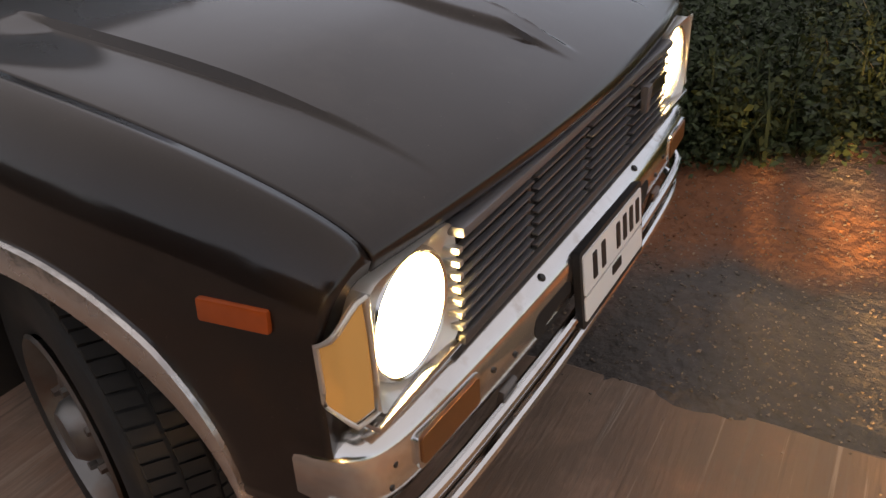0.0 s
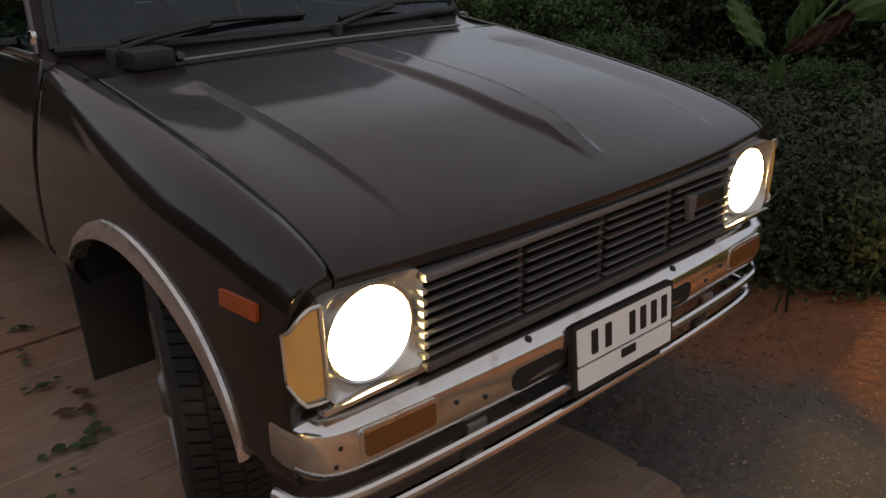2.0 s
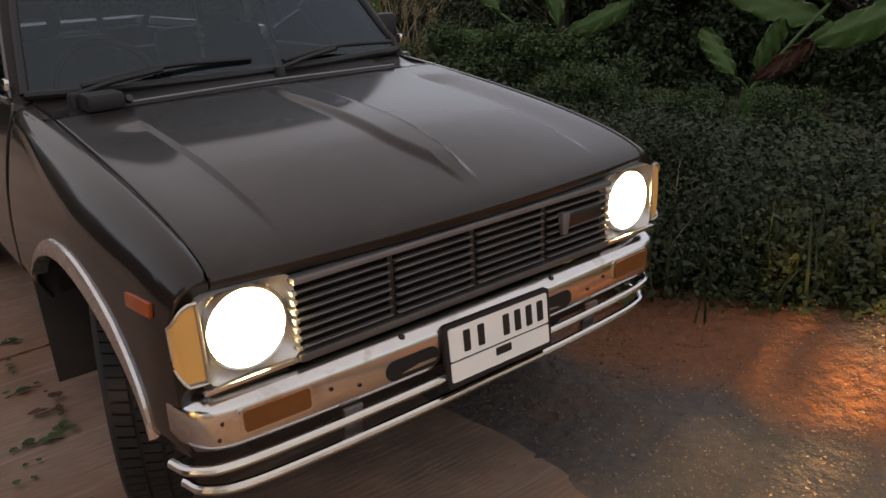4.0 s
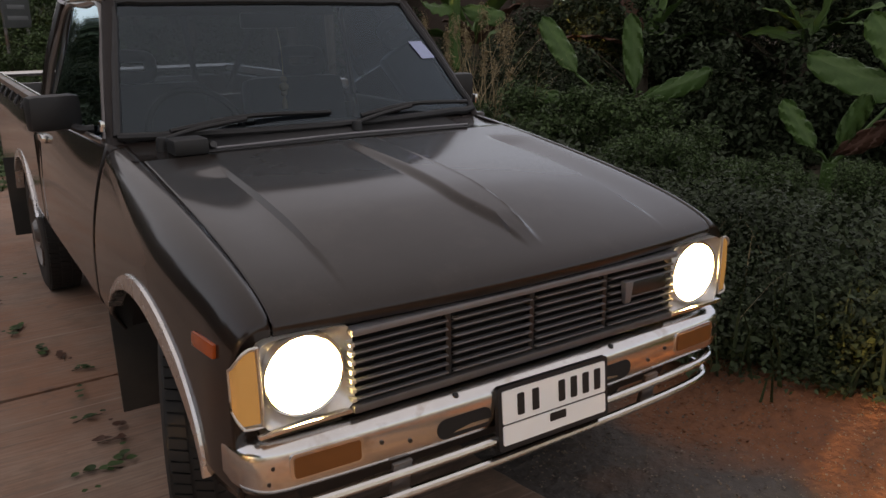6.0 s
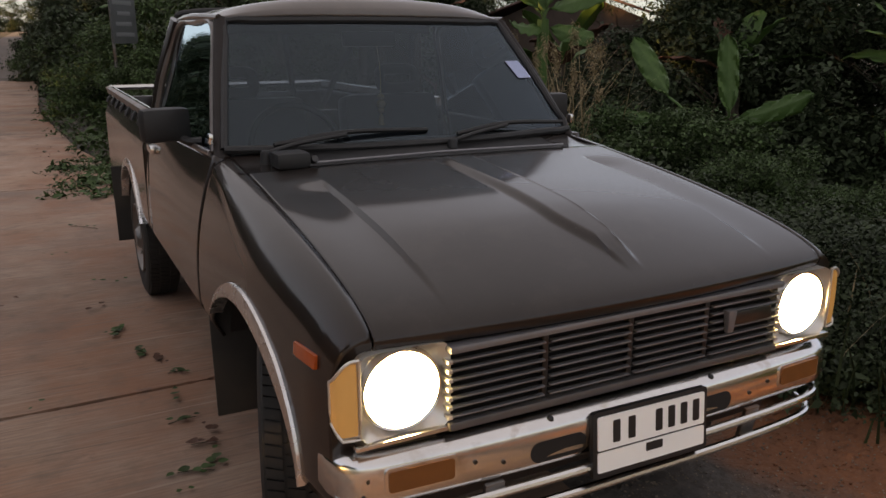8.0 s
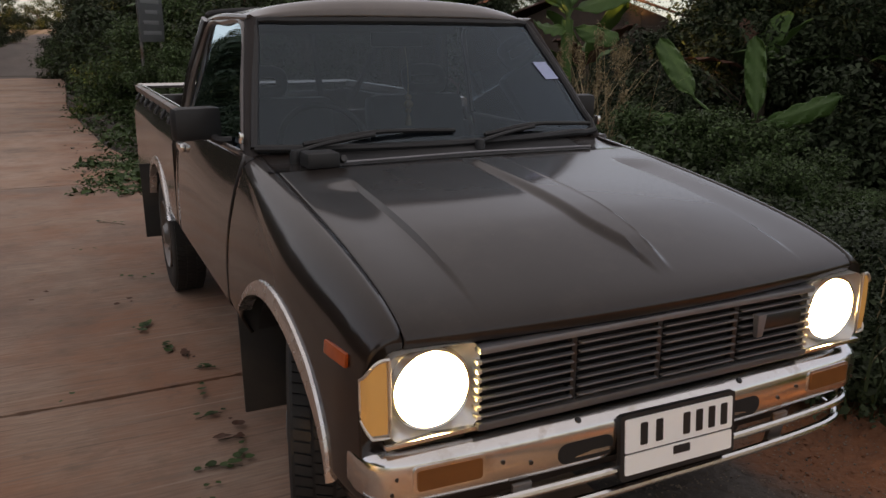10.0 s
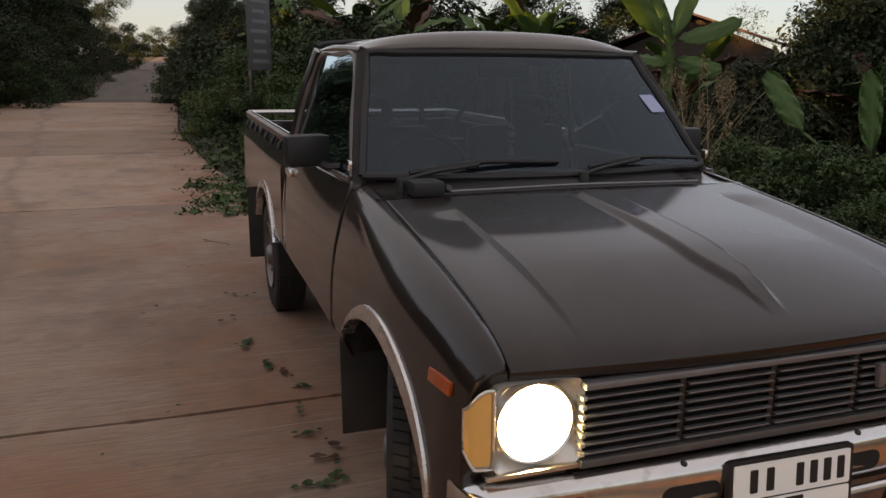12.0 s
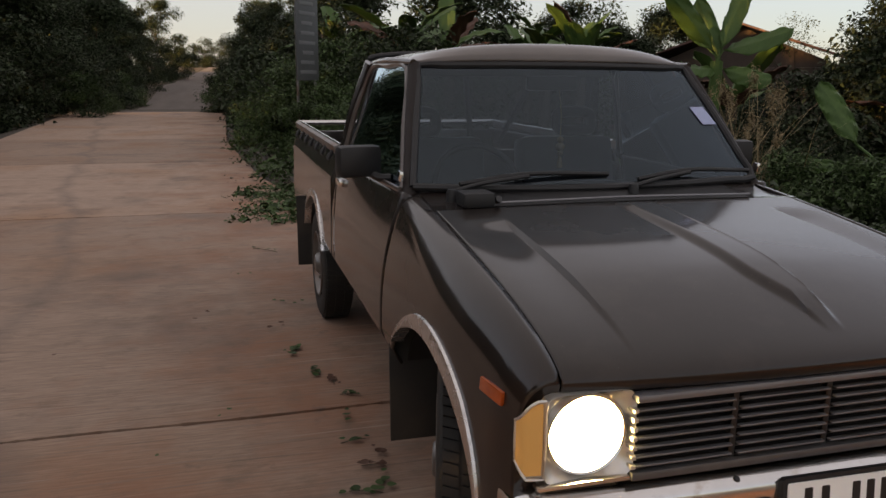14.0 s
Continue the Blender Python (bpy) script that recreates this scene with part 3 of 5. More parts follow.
solid(part("roof", surface(roof_point, 48, 32), PAINT_FADED, truck, "sun-faded dusty brown roof"), 0.02)
for sgn in (-1, 1):
    part("a_pillar", sweep(smooth_path([(sgn * 0.692, 1.285, 1.01), (sgn * 0.638, 1.475, 1.25), (sgn * 0.582, 1.665, 1.465)], 5), ring(0.026, 10, 0.024)), PILLAR, truck)
    part("c_pillar", sweep(smooth_path([(sgn * 0.752, 2.475, 1.01), (sgn * 0.705, 2.435, 1.25), (sgn * 0.632, 2.365, 1.485)], 5), ring(0.016, 10, 0.040), (0, 1, 0)), PAINT, truck)
    part("drip_rail", tube([(sgn * 0.592, 1.645, 1.475), (sgn * 0.625, 2.0, 1.487), (sgn * 0.61, 2.40, 1.478)], 0.012, 8), PAINT, truck)
    frame_pts = [(sgn * 0.702, 1.34, 1.035), (sgn * 0.655, 1.52, 1.235), (sgn * 0.602, 1.70, 1.45), (sgn * 0.618, 2.0, 1.467), (sgn * 0.622, 2.31, 1.455), (sgn * 0.688, 2.39, 1.265), (sgn * 0.744, 2.44, 1.035)]
    part("window_frame", tube(frame_pts, 0.014, 8, 5), PAINT_FADED, truck, "faded brown window frame")

    def side_glass(u, v, s=sgn):
        a = Vector((s * (0.70 + 0.042 * step(0, 0.95, u)), 1.345 + (2.435 - 1.345) * u, 1.025))
        b = Vector((s * (0.604 + 0.016 * u), 1.705 + (2.305 - 1.705) * u, 1.46))
        return a.lerp(b, v)
    part("side_window", surface(side_glass, 6, 6), SIDE_GLASS, truck, "dark tinted side window")
    part("belt_trim", tube([(sgn * 0.716, 1.33, 1.036), (sgn * 0.742, 1.9, 1.036), (sgn * 0.762, 2.45, 1.036)], 0.010, 8), PAINT_FADED, truck)
    part("vent_hinge", box((0.014, 0.03, 0.035), (sgn * 0.716, 1.315, 1.085), 0.004), CHROME, truck)
    # door mirrors
    mw, mx = (0.170, 0.815) if sgn < 0 else (0.15, 0.815)
    mirror = part("door_mirror", box((mw, 0.07, 0.118), (sgn * mx, 1.60, 1.110), 0.022, (0, 0, sgn * -12)), BLACK, truck, "black plastic door mirror")
    part("mirror_arm", tube([(sgn * 0.70, 1.56, 1.05), (sgn * 0.74, 1.57, 1.05), (sgn * 0.77, 1.6, 1.07)], 0.016, 8), BLACK, mirror)
    part("mirror_glass", box((mw - 0.04, 0.004, 0.09), (sgn * mx, 1.636, 1.110), 0.001, (0, 0, sgn * -12)), CHROME, mirror)


def rear_glass(u, v):
    x = 2 * u - 1
    return (x * (0.62 - 0.06 * v), 2.49 - 0.10 * v, 1.065 + 0.36 * v)


part("rear_window", surface(rear_glass, 8, 6), WINDSHIELD, truck)
part("cab_back", box((1.40, 0.03, 0.62), (0, 2.505, 0.75), 0.01), PAINT, truck)
part("rear_header", box((1.2, 0.05, 0.06), (0, 2.385, 1.455), 0.012), PAINT, truck)
part("firewall", box((1.36, 0.04, 0.5), (0, 1.2, 0.75), 0.01), BLACK, truck)
part("cab_floor", box((1.3, 1.25, 0.04), (0, 1.85, 0.44), 0.01), BLACK, truck)


# cowl and wipers
def cowl_point(u, v):
    x = (2 * u - 1) * 0.69
    y = 1.045 + 0.185 * v + 0.05 * (abs(x) / 0.69) ** 2 * v
    return (x, y, 1.008 + 0.022 * v + 0.012 * (1 - (x / 0.69) ** 2) * v - 0.008 * math.sin(math.pi * v))


part("cowl", surface(lambda u, v: cowl_point(0.125 + 0.75 * u, v), 30, 8), BLACK, truck, "black cowl panel below the windshield")
for lo in (0.0, 0.877):
    part("cowl_end", surface(lambda u, v: cowl_point(lo + 0.123 * u, v), 8, 8), PAINT, truck, "dark brown painted end of the cowl")
# Pale tube imitates sky light caught along the hood's rear edge.
part("hood_trim", tube([(-0.45, 1.057, 1.023), (-0.25, 1.053, 1.026), (0, 1.050, 1.029), (0.25, 1.053, 1.026), (0.50, 1.058, 1.022)], 0.0045, 8), GRILLE_LIGHT, truck)
for x0, x1, x2 in ((-0.575, -0.28, 0.03), (0.10, 0.36, 0.62)):
    wiper = part("wiper", tube([(x0, 1.175, 1.045), (x0 + 0.12, 1.20, 1.068), (x1, 1.225, 1.085)], 0.008, 8), BLACK, truck, "black wiper arm and blade")
    part("wiper_blade", tube([(x0 + 0.04, 1.212, 1.066), (x1, 1.232, 1.092), (x2, 1.235, 1.084)], 0.0085, 6), BLACK, wiper)
    part("wiper_pivot", lathe([(0.0, 0.05), (0.014, 0.05), (0.018, 0.04), (0.02, 0.0)], 14, pose(x0, 1.17, 1.005)), BLACK, wiper)
washer = part("washer_cover", box((0.108, 0.10, 0.050), (-0.518, 1.090, 1.034), 0.014), BLACK, truck)
part("nozzle", lathe([(0.0, 0.012), (0.010, 0.011), (0.013, 0.004), (0.013, -0.01)], 14, pose(-0.452, 1.055, 1.034, 70)), SMOKED, washer)

# grille, set a little to the driver's side of the plate
GX = -0.006
grille = part("grille", box((1.0, 0.02, 0.19), (GX, 0.092, 0.685), 0.004), GRILLE_BACK, truck, "dark grille of thin horizontal bars")
for k in range(7):
    z = 0.614 + k * 0.0212
    for a, b in ((-0.49, -0.253), (-0.237, -0.008), (0.008, 0.237), (0.253, 0.49)):
        # Paler thin bars put the louvres' edge highlights into colour.
        part("grille_bar", box((b - a, 0.013, 0.0042), (GX + (a + b) / 2, 0.050, z + 0.001), 0.0014), GRILLE_LIGHT, grille)
        part("grille_louvre", box((b - a, 0.024, 0.005), (GX + (a + b) / 2, 0.069, z - 0.004), 0.0015, (24, 0, 0)), GRILLE_DARK, grille, "dark louvre behind a grille bar")
    for sx in (-1, 1):
        part("grille_bar_end", box((0.012, 0.040, 0.0095), (GX + sx * 0.494, 0.064, z), 0.002), BEZEL, grille, "silver end of a grille bar")
for sx in (-1, 1):
    part("grille_end_strip", box((0.006, 0.016, 0.17), (GX + sx * 0.492, 0.078, 0.685), 0.002), BEZEL, grille, "silver grille end strip")
part("grille_top_bar", box((0.995, 0.034, 0.017), (GX, 0.053, 0.7695), 0.006), GRILLE_LIGHT, grille, "grey upper grille bar")
part("grille_bottom_bar", box((0.995, 0.034, 0.020), (GX, 0.058, 0.592), 0.006), GRILLE_GREY, grille, "grey lower grille bar")
for x in (-0.245, 0.0, 0.245):
    part("grille_divider", box((0.016, 0.02, 0.165), (GX + x, 0.066, 0.68), 0.004), SMOKED, grille)
badge = part("badge", box((0.020, 0.014, 0.062), (0.298, 0.036, 0.700), 0.004, (0, 0, 0), 1.5), GRILLE_LIGHT, truck, "small grey emblem")
part("badge_bar", box((0.13, 0.010, 0.036), (0.385, 0.042, 0.702), 0.004), SMOKED, badge)

# headlamps, signal lamps
for sgn, cx, cy, cz in ((-1, -0.602, 0.076, 0.693), (1, 0.592, 0.072, 0.693)):
    m = pose(cx, cy, cz, 90, 0, 0)
    bez = bmesh.new()
    n = 64
    rim, outer = [], []
    for k in range(n):
        a = 2 * math.pi * k / n
        c, s = math.cos(a), math.sin(a)
        hw = 0.098 if c * sgn > 0 else 0.108
        q = (abs(c / hw) ** 9 + abs(s / 0.098) ** 9) ** (1 / 9)
        rim.append(bez.verts.new((cx + 0.090 * c, cy + 0.012, cz + 0.090 * s)))
        outer.append(bez.verts.new((cx + c / q, cy - 0.020, 0.690 + s / q)))
    inner = [bez.verts.new((v.co.x, cy + 0.04, v.co.z)) for v in rim]
    back = [bez.verts.new((v.co.x, cy + 0.04, v.co.z)) for v in outer]
    for k in range(n):
        l = (k + 1) % n
        bez.faces.new((rim[k], rim[l], outer[l], outer[k]))
        bez.faces.new((rim[k], inner[k], inner[l], rim[l]))
        bez.faces.new((outer[k], outer[l], back[l], back[k]))
    bmesh.ops.recalc_face_normals(bez, faces=bez.faces)
    lampset = part("headlamp", bez, BEZEL, truck, "silver headlamp surround")
    part("lamp_ring", lathe([(0.0810, -0.014), (0.0820, 0.002), (0.084, 0.013), (0.088, 0.016), (0.093, 0.009), (0.094, -0.008)], 44, m), CHROME, lampset, "chrome retaining ring")
    part("lens", lathe([(0.0805, -0.010), (0.070, -0.005), (0.047, 0.001), (0.02, 0.004), (0.001, 0.005)], 44, m), LAMP, lampset, "glowing round headlamp lens")

    part("bezel_lip", box((0.225, 0.035, 0.011), (cx, cy - 0.012, 0.590), 0.004), CHROME, lampset, "chrome lip below the lamp")

    def signal_point(u, v, s=sgn, c=cy):
        a = u * math.pi / 2
        x = 0.698 + 0.050 * math.sin(a) ** 0.8
        y = c - 0.014 + 0.012 * u + 0.030 * u ** 5
        zt = 0.780 - 0.052 * max(0, (u - 0.15) / 0.85) ** 1.3
        zb = 0.608 + 0.03 * max(0, (u - 0.5) / 0.5)
        return (s * x, y, zb + (zt - zb) * v)
    def signal_lens(u, v, fn=signal_point):
        p = fn(0.04 + 0.95 * u, 0.04 + 0.92 * v)
        return (p[0], p[1] - 0.0035 + 0.0025 * (2 * v - 1) ** 2, p[2])

    def signal_back(u, v, fn=signal_point):
        p = fn(u, v)
        return (p[0], p[1] + 0.003, p[2])
    lamp = part("turn_signal", surface(signal_back, 12, 8), BEZEL, truck, "turn signal in a silver housing")
    part("signal_lens", surface(signal_lens, 12, 8), AMBER, lamp, "lit amber lens")
    border = [signal_point(u / 6, 1) for u in range(7)] + [signal_point(1, 1 - v / 4) for v in range(1, 4)] + [signal_point(1 - u / 6, 0) for u in range(7)] + [signal_point(0, v / 4) for v in range(1, 5)]
    part("lamp_bezel", tube([Vector(p) + Vector((0, -0.004, 0)) for p in border], 0.0035, 8, 0), BEZEL, lamp, "silver lamp bezel")
    part("side_marker", box((0.012, 0.104, 0.032), (sgn * 0.7600, 0.214, 0.747), 0.004, (0, sgn * -6, sgn * -8)), MARKER, truck, "orange side marker lamp")
    part("lamp_backing", box((0.255, 0.04, 0.18), (sgn * 0.605, 0.15, 0.69), 0.004), BLACK, truck)
part("front_valance", box((1.40, 0.05, 0.14), (0, 0.125, 0.515), 0.012), PAINT, truck)
def nose_point(u, v):
    x = (2 * u - 1) * 0.722
    f = min(1, abs(x) / SEAM)
    out = max(0, (abs(x) - 0.63) / 0.107)
    y0 = 0.038 + 0.042 * f ** 2 + 0.016 * out ** 2
    drop = 0.030 * out ** 2
    a = v * math.pi / 2
    return (x, y0 + 0.016 + 0.05 * (1 - math.sin(a)), 0.796 - drop - 0.008 * math.sin(a) ** 3)


solid(part("nose_panel", surface(nose_point, 60, 8), PAINT, truck), 0.006, 1.0)
part("hood_underlip", box((1.3, 0.04, 0.02), (0, 0.10, 0.788), 0.006), PAINT, truck)

# bumper
def rounded_plate(w, h, r, depth, m):
    """A flat block with rounded corners, facing local -y."""
    bm = bmesh.new()
    out = []
    for cx, cz, a0 in ((w / 2 - r, h / 2 - r, 0), (-w / 2 + r, h / 2 - r, 90), (-w / 2 + r, -h / 2 + r, 180), (w / 2 - r, -h / 2 + r, 270)):
        for k in range(6):
            a = radians(a0 + 18 * k)
            out.append((cx + r * math.cos(a), cz + r * math.sin(a)))
    front = [bm.verts.new((x, 0, z)) for x, z in out]
    back = [bm.verts.new((x, depth, z)) for x, z in out]
    bm.faces.new(front[::-1])
    bm.faces.new(back)
    n = len(out)
    for k in range(n):
        bm.faces.new((front[k], front[(k + 1) % n], back[(k + 1) % n], back[k]))
    bmesh.ops.recalc_face_normals(bm, faces=bm.faces)
    bm.transform(m)
    return bm


bump_path = smooth_path([(-0.757, 0.165, 0), (-0.752, 0.125, 0), (-0.735, 0.080, 0), (-0.69, 0.050, 0), (-0.58, 0.036, 0), (-0.3, 0.022, 0), (0, 0.018, 0),
                         (0.3, 0.022, 0), (0.58, 0.036, 0), (0.69, 0.050, 0), (0.735, 0.080, 0), (0.752, 0.125, 0), (0.757, 0.165, 0)], 7)
bump_prof = [(-0.09, 0.562), (-0.045, 0.568), (-0.026, 0.566), (-0.004, 0.551), (0.002, 0.541), (0.004, 0.475), (-0.004, 0.45), (-0.03, 0.435),
             (-0.03, 0.441), (-0.008, 0.455), (-0.002, 0.53), (-0.032, 0.559), (-0.09, 0.555)]
bumper = part("bumper", sweep([Vector((p.x, p.y, 0)) for p in bump_path], bump_prof), CHROME, truck, "worn chrome front bumper with amber lamps")
for sgn in (-1, 1):
    m = pose(sgn * 0.576, 0.0285, 0.508, 0, 0, sgn * 3)
    rim = part("lamp_rim", rounded_plate(0.165, 0.062, 0.012, 0.01, m), CHROME, bumper)
    part("bumper_lamp", rounded_plate(0.150, 0.049, 0.008, 0.012, m @ pose(0, -0.003, 0)), AMBER_DUSTY, rim, "dusty amber bumper lamp")
    # Flat black plates paint the dark inside open bumper slots.
    part("bumper_slot", rounded_plate(0.152, 0.052, 0.025, 0.01, pose(sgn * 0.234, 0.0165, 0.490, 0, 0, sgn * 1)), GRILLE_BACK, bumper)
    part("bolt", lathe([(0.0, 0.004), (0.006, 0.0035), (0.0085, 0.0)], 12, pose(sgn * 0.248, 0.0345, 0.5585, 40)), BLACK, bumper)
    # These small dark domes stand in for shaded holes in the bumper.
    for x, y, z in ((0.69, 0.050, 0.513), (0.70, 0.052, 0.478), (0.45, 0.0255, 0.507), (0.38, 0.022, 0.49)):
        part("bolt", lathe([(0.0, 0.004), (0.005, 0.0035), (0.007, -0.006)], 10, pose(sgn * x, y, z, 90)), SMOKED, bumper)
for z, hw in ((0.420, 0.735), (0.364, 0.715)):
    part("guard_pipe", tube([(-hw - 0.045, 0.13, z), (-hw - 0.02, 0.07, z), (-hw + 0.08, 0.03, z), (-0.3, 0.012, z), (0, 0.01, z), (0.3, 0.012, z), (hw - 0.135, 0.03, z), (hw - 0.035, 0.07, z), (hw - 0.01, 0.13, z)], 0.0115, 10), CHROME, truck, "thin chrome guard pipe")
for sgn in (-1, 1):
    part("pipe_bracket", box((0.05, 0.012, 0.10), (sgn * 0.40, 0.035, 0.394), 0.003, (12, 0, 0)), STEEL, truck)

# number plate, characters as plain bars
PM = pose(0.028, -0.002, 0.474, -5.5, 0.8, 0)
plate = part("license_plate", rounded_plate(0.356, 0.164, 0.010, 0.014, PM), BLACK, truck, "white number plate in a black frame")
part("plate_panel", rounded_plate(0.333, 0.083, 0.005, 0.004, PM @ pose(0, -0.003, 0.029)), PLATE_WHITE, plate)
part("plate_panel", rounded_plate(0.333, 0.050, 0.005, 0.004, PM @ pose(0, -0.003, -0.0425)), PLATE_WHITE, plate)
for x in (-0.112, -0.066, 0.018, 0.058, 0.098, 0.138):
    part("character_bar", rounded_plate(0.021, 0.055, 0.003, 0.003, PM @ pose(x, -0.0045, 0.029)), INK, plate)
part("character_bar", rounded_plate(0.052, 0.021, 0.003, 0.003, PM @ pose(0.004, -0.0045, -0.033)), INK, plate)


# wheels
def wheel(sgn, y, steer=0):
    m = pose(sgn * (0.62 if y < 2 else 0.66), y, 0.325, 0, 0, steer) @ pose(sgn * 0.04, 0, 0, 0, sgn * 90, 0)
    w = new("wheel")
    w.parent = truck
    tyre_prof = [(0.19, -0.075), (0.25, -0.088), (0.295, -0.086), (0.312, -0.078), (0.323, -0.055), (0.325, -0.02), (0.325, 0.02), (0.323, 0.055), (0.312, 0.078), (0.295, 0.086), (0.25, 0.088), (0.19, 0.075)]
    tyre = part("tyre", lathe(tyre_prof, 64, m), RUBBER, w)
    for ring_h in (-0.05, 0.0, 0.05):
        vs, fs = [], []
        for k in range(72):
            a0, a1 = 2 * math.pi * (k + 0.06) / 72, 2 * math.pi * (k + 0.86) / 72
            sh = 0.35 * (2 * math.pi / 72) * (1 if ring_h >= 0 else -1)
            base = len(vs)
            for r in (0.318, 0.331):
                for a, h in ((a0, -0.021), (a1, -0.021), (a1 + sh, 0.021), (a0 + sh, 0.021)):
                    vs.append(m @ Vector((r * math.cos(a), r * math.sin(a), ring_h + h)))
            q = base
            fs += [(q + 4, q + 5, q + 6, q + 7), (q, q + 1, q + 5, q + 4), (q + 1, q + 2, q + 6, q + 5), (q + 2, q + 3, q + 7, q + 6), (q + 3, q, q + 4, q + 7)]
        part("tread", data_mesh(vs, fs), RUBBER, tyre, smooth=False)
    rim = part("rim", lathe([(0.195, 0.085), (0.188, 0.09), (0.178, 0.075), (0.17, 0.05), (0.15, 0.045), (0.12, 0.05), (0.105, 0.065), (0.08, 0.068), (0.065, 0.06), (0.06, 0.085), (0.045, 0.1), (0.0, 0.103)], 48, m), STEEL, w, "steel wheel with hub cap")
    for k in range(6):
        a = k * math.pi / 3
        part("wheel_nut", lathe([(0.0, 0.018), (0.009, 0.018), (0.011, 0.0)], 6, m @ pose(0.088 * math.cos(a), 0.088 * math.sin(a), 0.064)), STEEL, rim)
    return w


for sgn in (-1, 1):
    wheel(sgn, FRONT_AXLE, -16)
    wheel(sgn, REAR_AXLE)

# arch trims, mud flaps, inner arches
for sgn in (-1, 1):
    for (cy, ry, rz), y_from, y_to, draw in ((ARCH_F, 0.262, 1.05, taper), (ARCH_R, 2.88, 3.74, lambda y: -0.002)):
        n = 44
        a0 = math.acos(min(1, (y_to - cy) / ry[1]))
        a1 = math.acos(max(-1, (y_from - cy) / ry[0]))
        vs, fs = [], []
        for k in range(n + 1):
            a = a0 + (a1 - a0) * k / n
            c, s = math.cos(a), math.sin(a)
            reach = ry[1] if c > 0 else ry[0]
            w = 0.047 * min(1, 3.0 * min(k + 2, n - k + 1.5) / n)
            yi, zi = cy + reach * c, 0.36 + rz * s
            yo, zo = cy + (reach + w) * c, 0.36 + (rz + w) * s
            xi, xo = side_x(max(zi, 0.545)) - draw(yi), side_x(max(zo, 0.545)) - draw(yo)
            vs += [(sgn * (xi - 0.03), yi, zi - 0.002)]
            for q, h in ((0.0, 0.006), (0.05, 0.011), (0.35, 0.012), (0.65, 0.011), (0.95, 0.008), (1.0, -0.006)):
                vs.append((sgn * (xi + (xo - xi) * q + h), yi + (yo - yi) * q, zi + (zo - zi) * q))
        for k in range(n):
            for i in range(6):
                q = k * 7 + i
                fs.append((q, q + 1, q + 8, q + 7))
        part("arch_trim", data_mesh(vs, fs), TRIM_CHROME, truck, "chrome wheel arch trim")

        def well(u, v, s=sgn, cy=cy, ry=ry, rz=rz):
            a = math.pi * u
            return (s * (0.50 + 0.235 * v), cy + ((ry[1] if math.cos(a) > 0 else ry[0]) + 0.005) * math.cos(a), 0.36 + (rz + 0.005) * math.sin(a))
        part("wheel_well", surface(well, 30, 3), BLACK, truck)
    for y, x, w in ((1.135, 0.655, 0.285), (3.80, 0.70, 0.31)):
        part("mud_flap", box((w, 0.012, 0.46), (sgn * x, y, 0.430), 0.004, (-3, 0, 0)), FLAP, truck, "black rubber mud flap")

# cab inside
part("dashboard", box((1.3, 0.28, 0.2), (0, 1.36, 0.93), 0.04), DASH, truck)
wheel_m = pose(-0.34, 1.60, 1.0, 62, 0, 0)
steer = part("steering_wheel", lathe([(0.175 + 0.013 * math.cos(a), 0.013 * math.sin(a)) for a in [2 * math.pi * k / 10 for k in range(11)]], 40, wheel_m), BLACK, truck)
part("steering_spoke", box((0.34, 0.03, 0.02), (-0.34, 1.60, 1.0), 0.006, (62, 0, 0)), BLACK, steer)
for x in (-0.34, 0.34):
    seat = part("seat", box((0.52, 0.5, 0.16), (x, 1.95, 0.62), 0.05), SEAT, truck)
    part("backrest", box((0.50, 0.14, 0.55), (x, 2.27, 0.87), 0.05, (-12, 0, 0)), SEAT, seat)
    hx = x + (0.062 if x > 0 else -0.07)
    loop = [(hx + 0.095 * math.copysign(abs(math.cos(a)) ** 0.5, math.cos(a)), 2.33 + 0.02 * math.sin(a), 1.212 + 0.046 * math.copysign(abs(math.sin(a)) ** 0.5, math.sin(a))) for a in [2 * math.pi * k / 24 for k in range(25)]]
    part("headrest", sweep([Vector(q) for q in loop], ring(0.028, 10, 0.022), (0, 1, 0)), SEAT, seat, "open ring-shaped headrest")
    for d in (-0.05, 0.05):
        part("headrest_post", tube([(hx + d, 2.32, 1.10), (hx + d, 2.325, 1.15), (hx + d, 2.33, 1.18)], 0.007, 6, 2), STEEL, seat)
mirror_in = part("rearview_mirror", box((0.22, 0.03, 0.06), (0.0, 1.70, 1.40), 0.012), BLACK, truck)
charm = part("hanging_charm", tube([(0.03, 1.69, 1.38), (0.043, 1.69, 1.28), (0.044, 1.69, 1.16)], 0.002, 6), STRAW, mirror_in, "pale hanging charm with a tassel")
for z, r in ((1.172, 0.014), (1.143, 0.019), (1.118, 0.013)):
    part("bead", lathe([(r * math.sin(math.pi * k / 8) + 0.0005, -r * math.cos(math.pi * k / 8)) for k in range(9)], 12, pose(0.044, 1.69, z)), STRAW, charm)
part("tassel", lathe([(0.004, 0.0), (0.010, -0.02), (0.012, -0.05)], 10, pose(0.044, 1.69, 1.108)), STRAW, charm)
# hoop and struts behind the cab
part("roll_bar", tube([(-0.60, 2.62, 0.75), (-0.60, 2.60, 1.2), (-0.59, 2.56, 1.46), (-0.52, 2.55, 1.522), (0, 2.55, 1.535), (0.52, 2.55, 1.522), (0.59, 2.56, 1.46), (0.60, 2.60, 1.2), (0.60, 2.62, 0.75)], 0.015, 10), BLACK, truck, "black roll bar behind the cab")
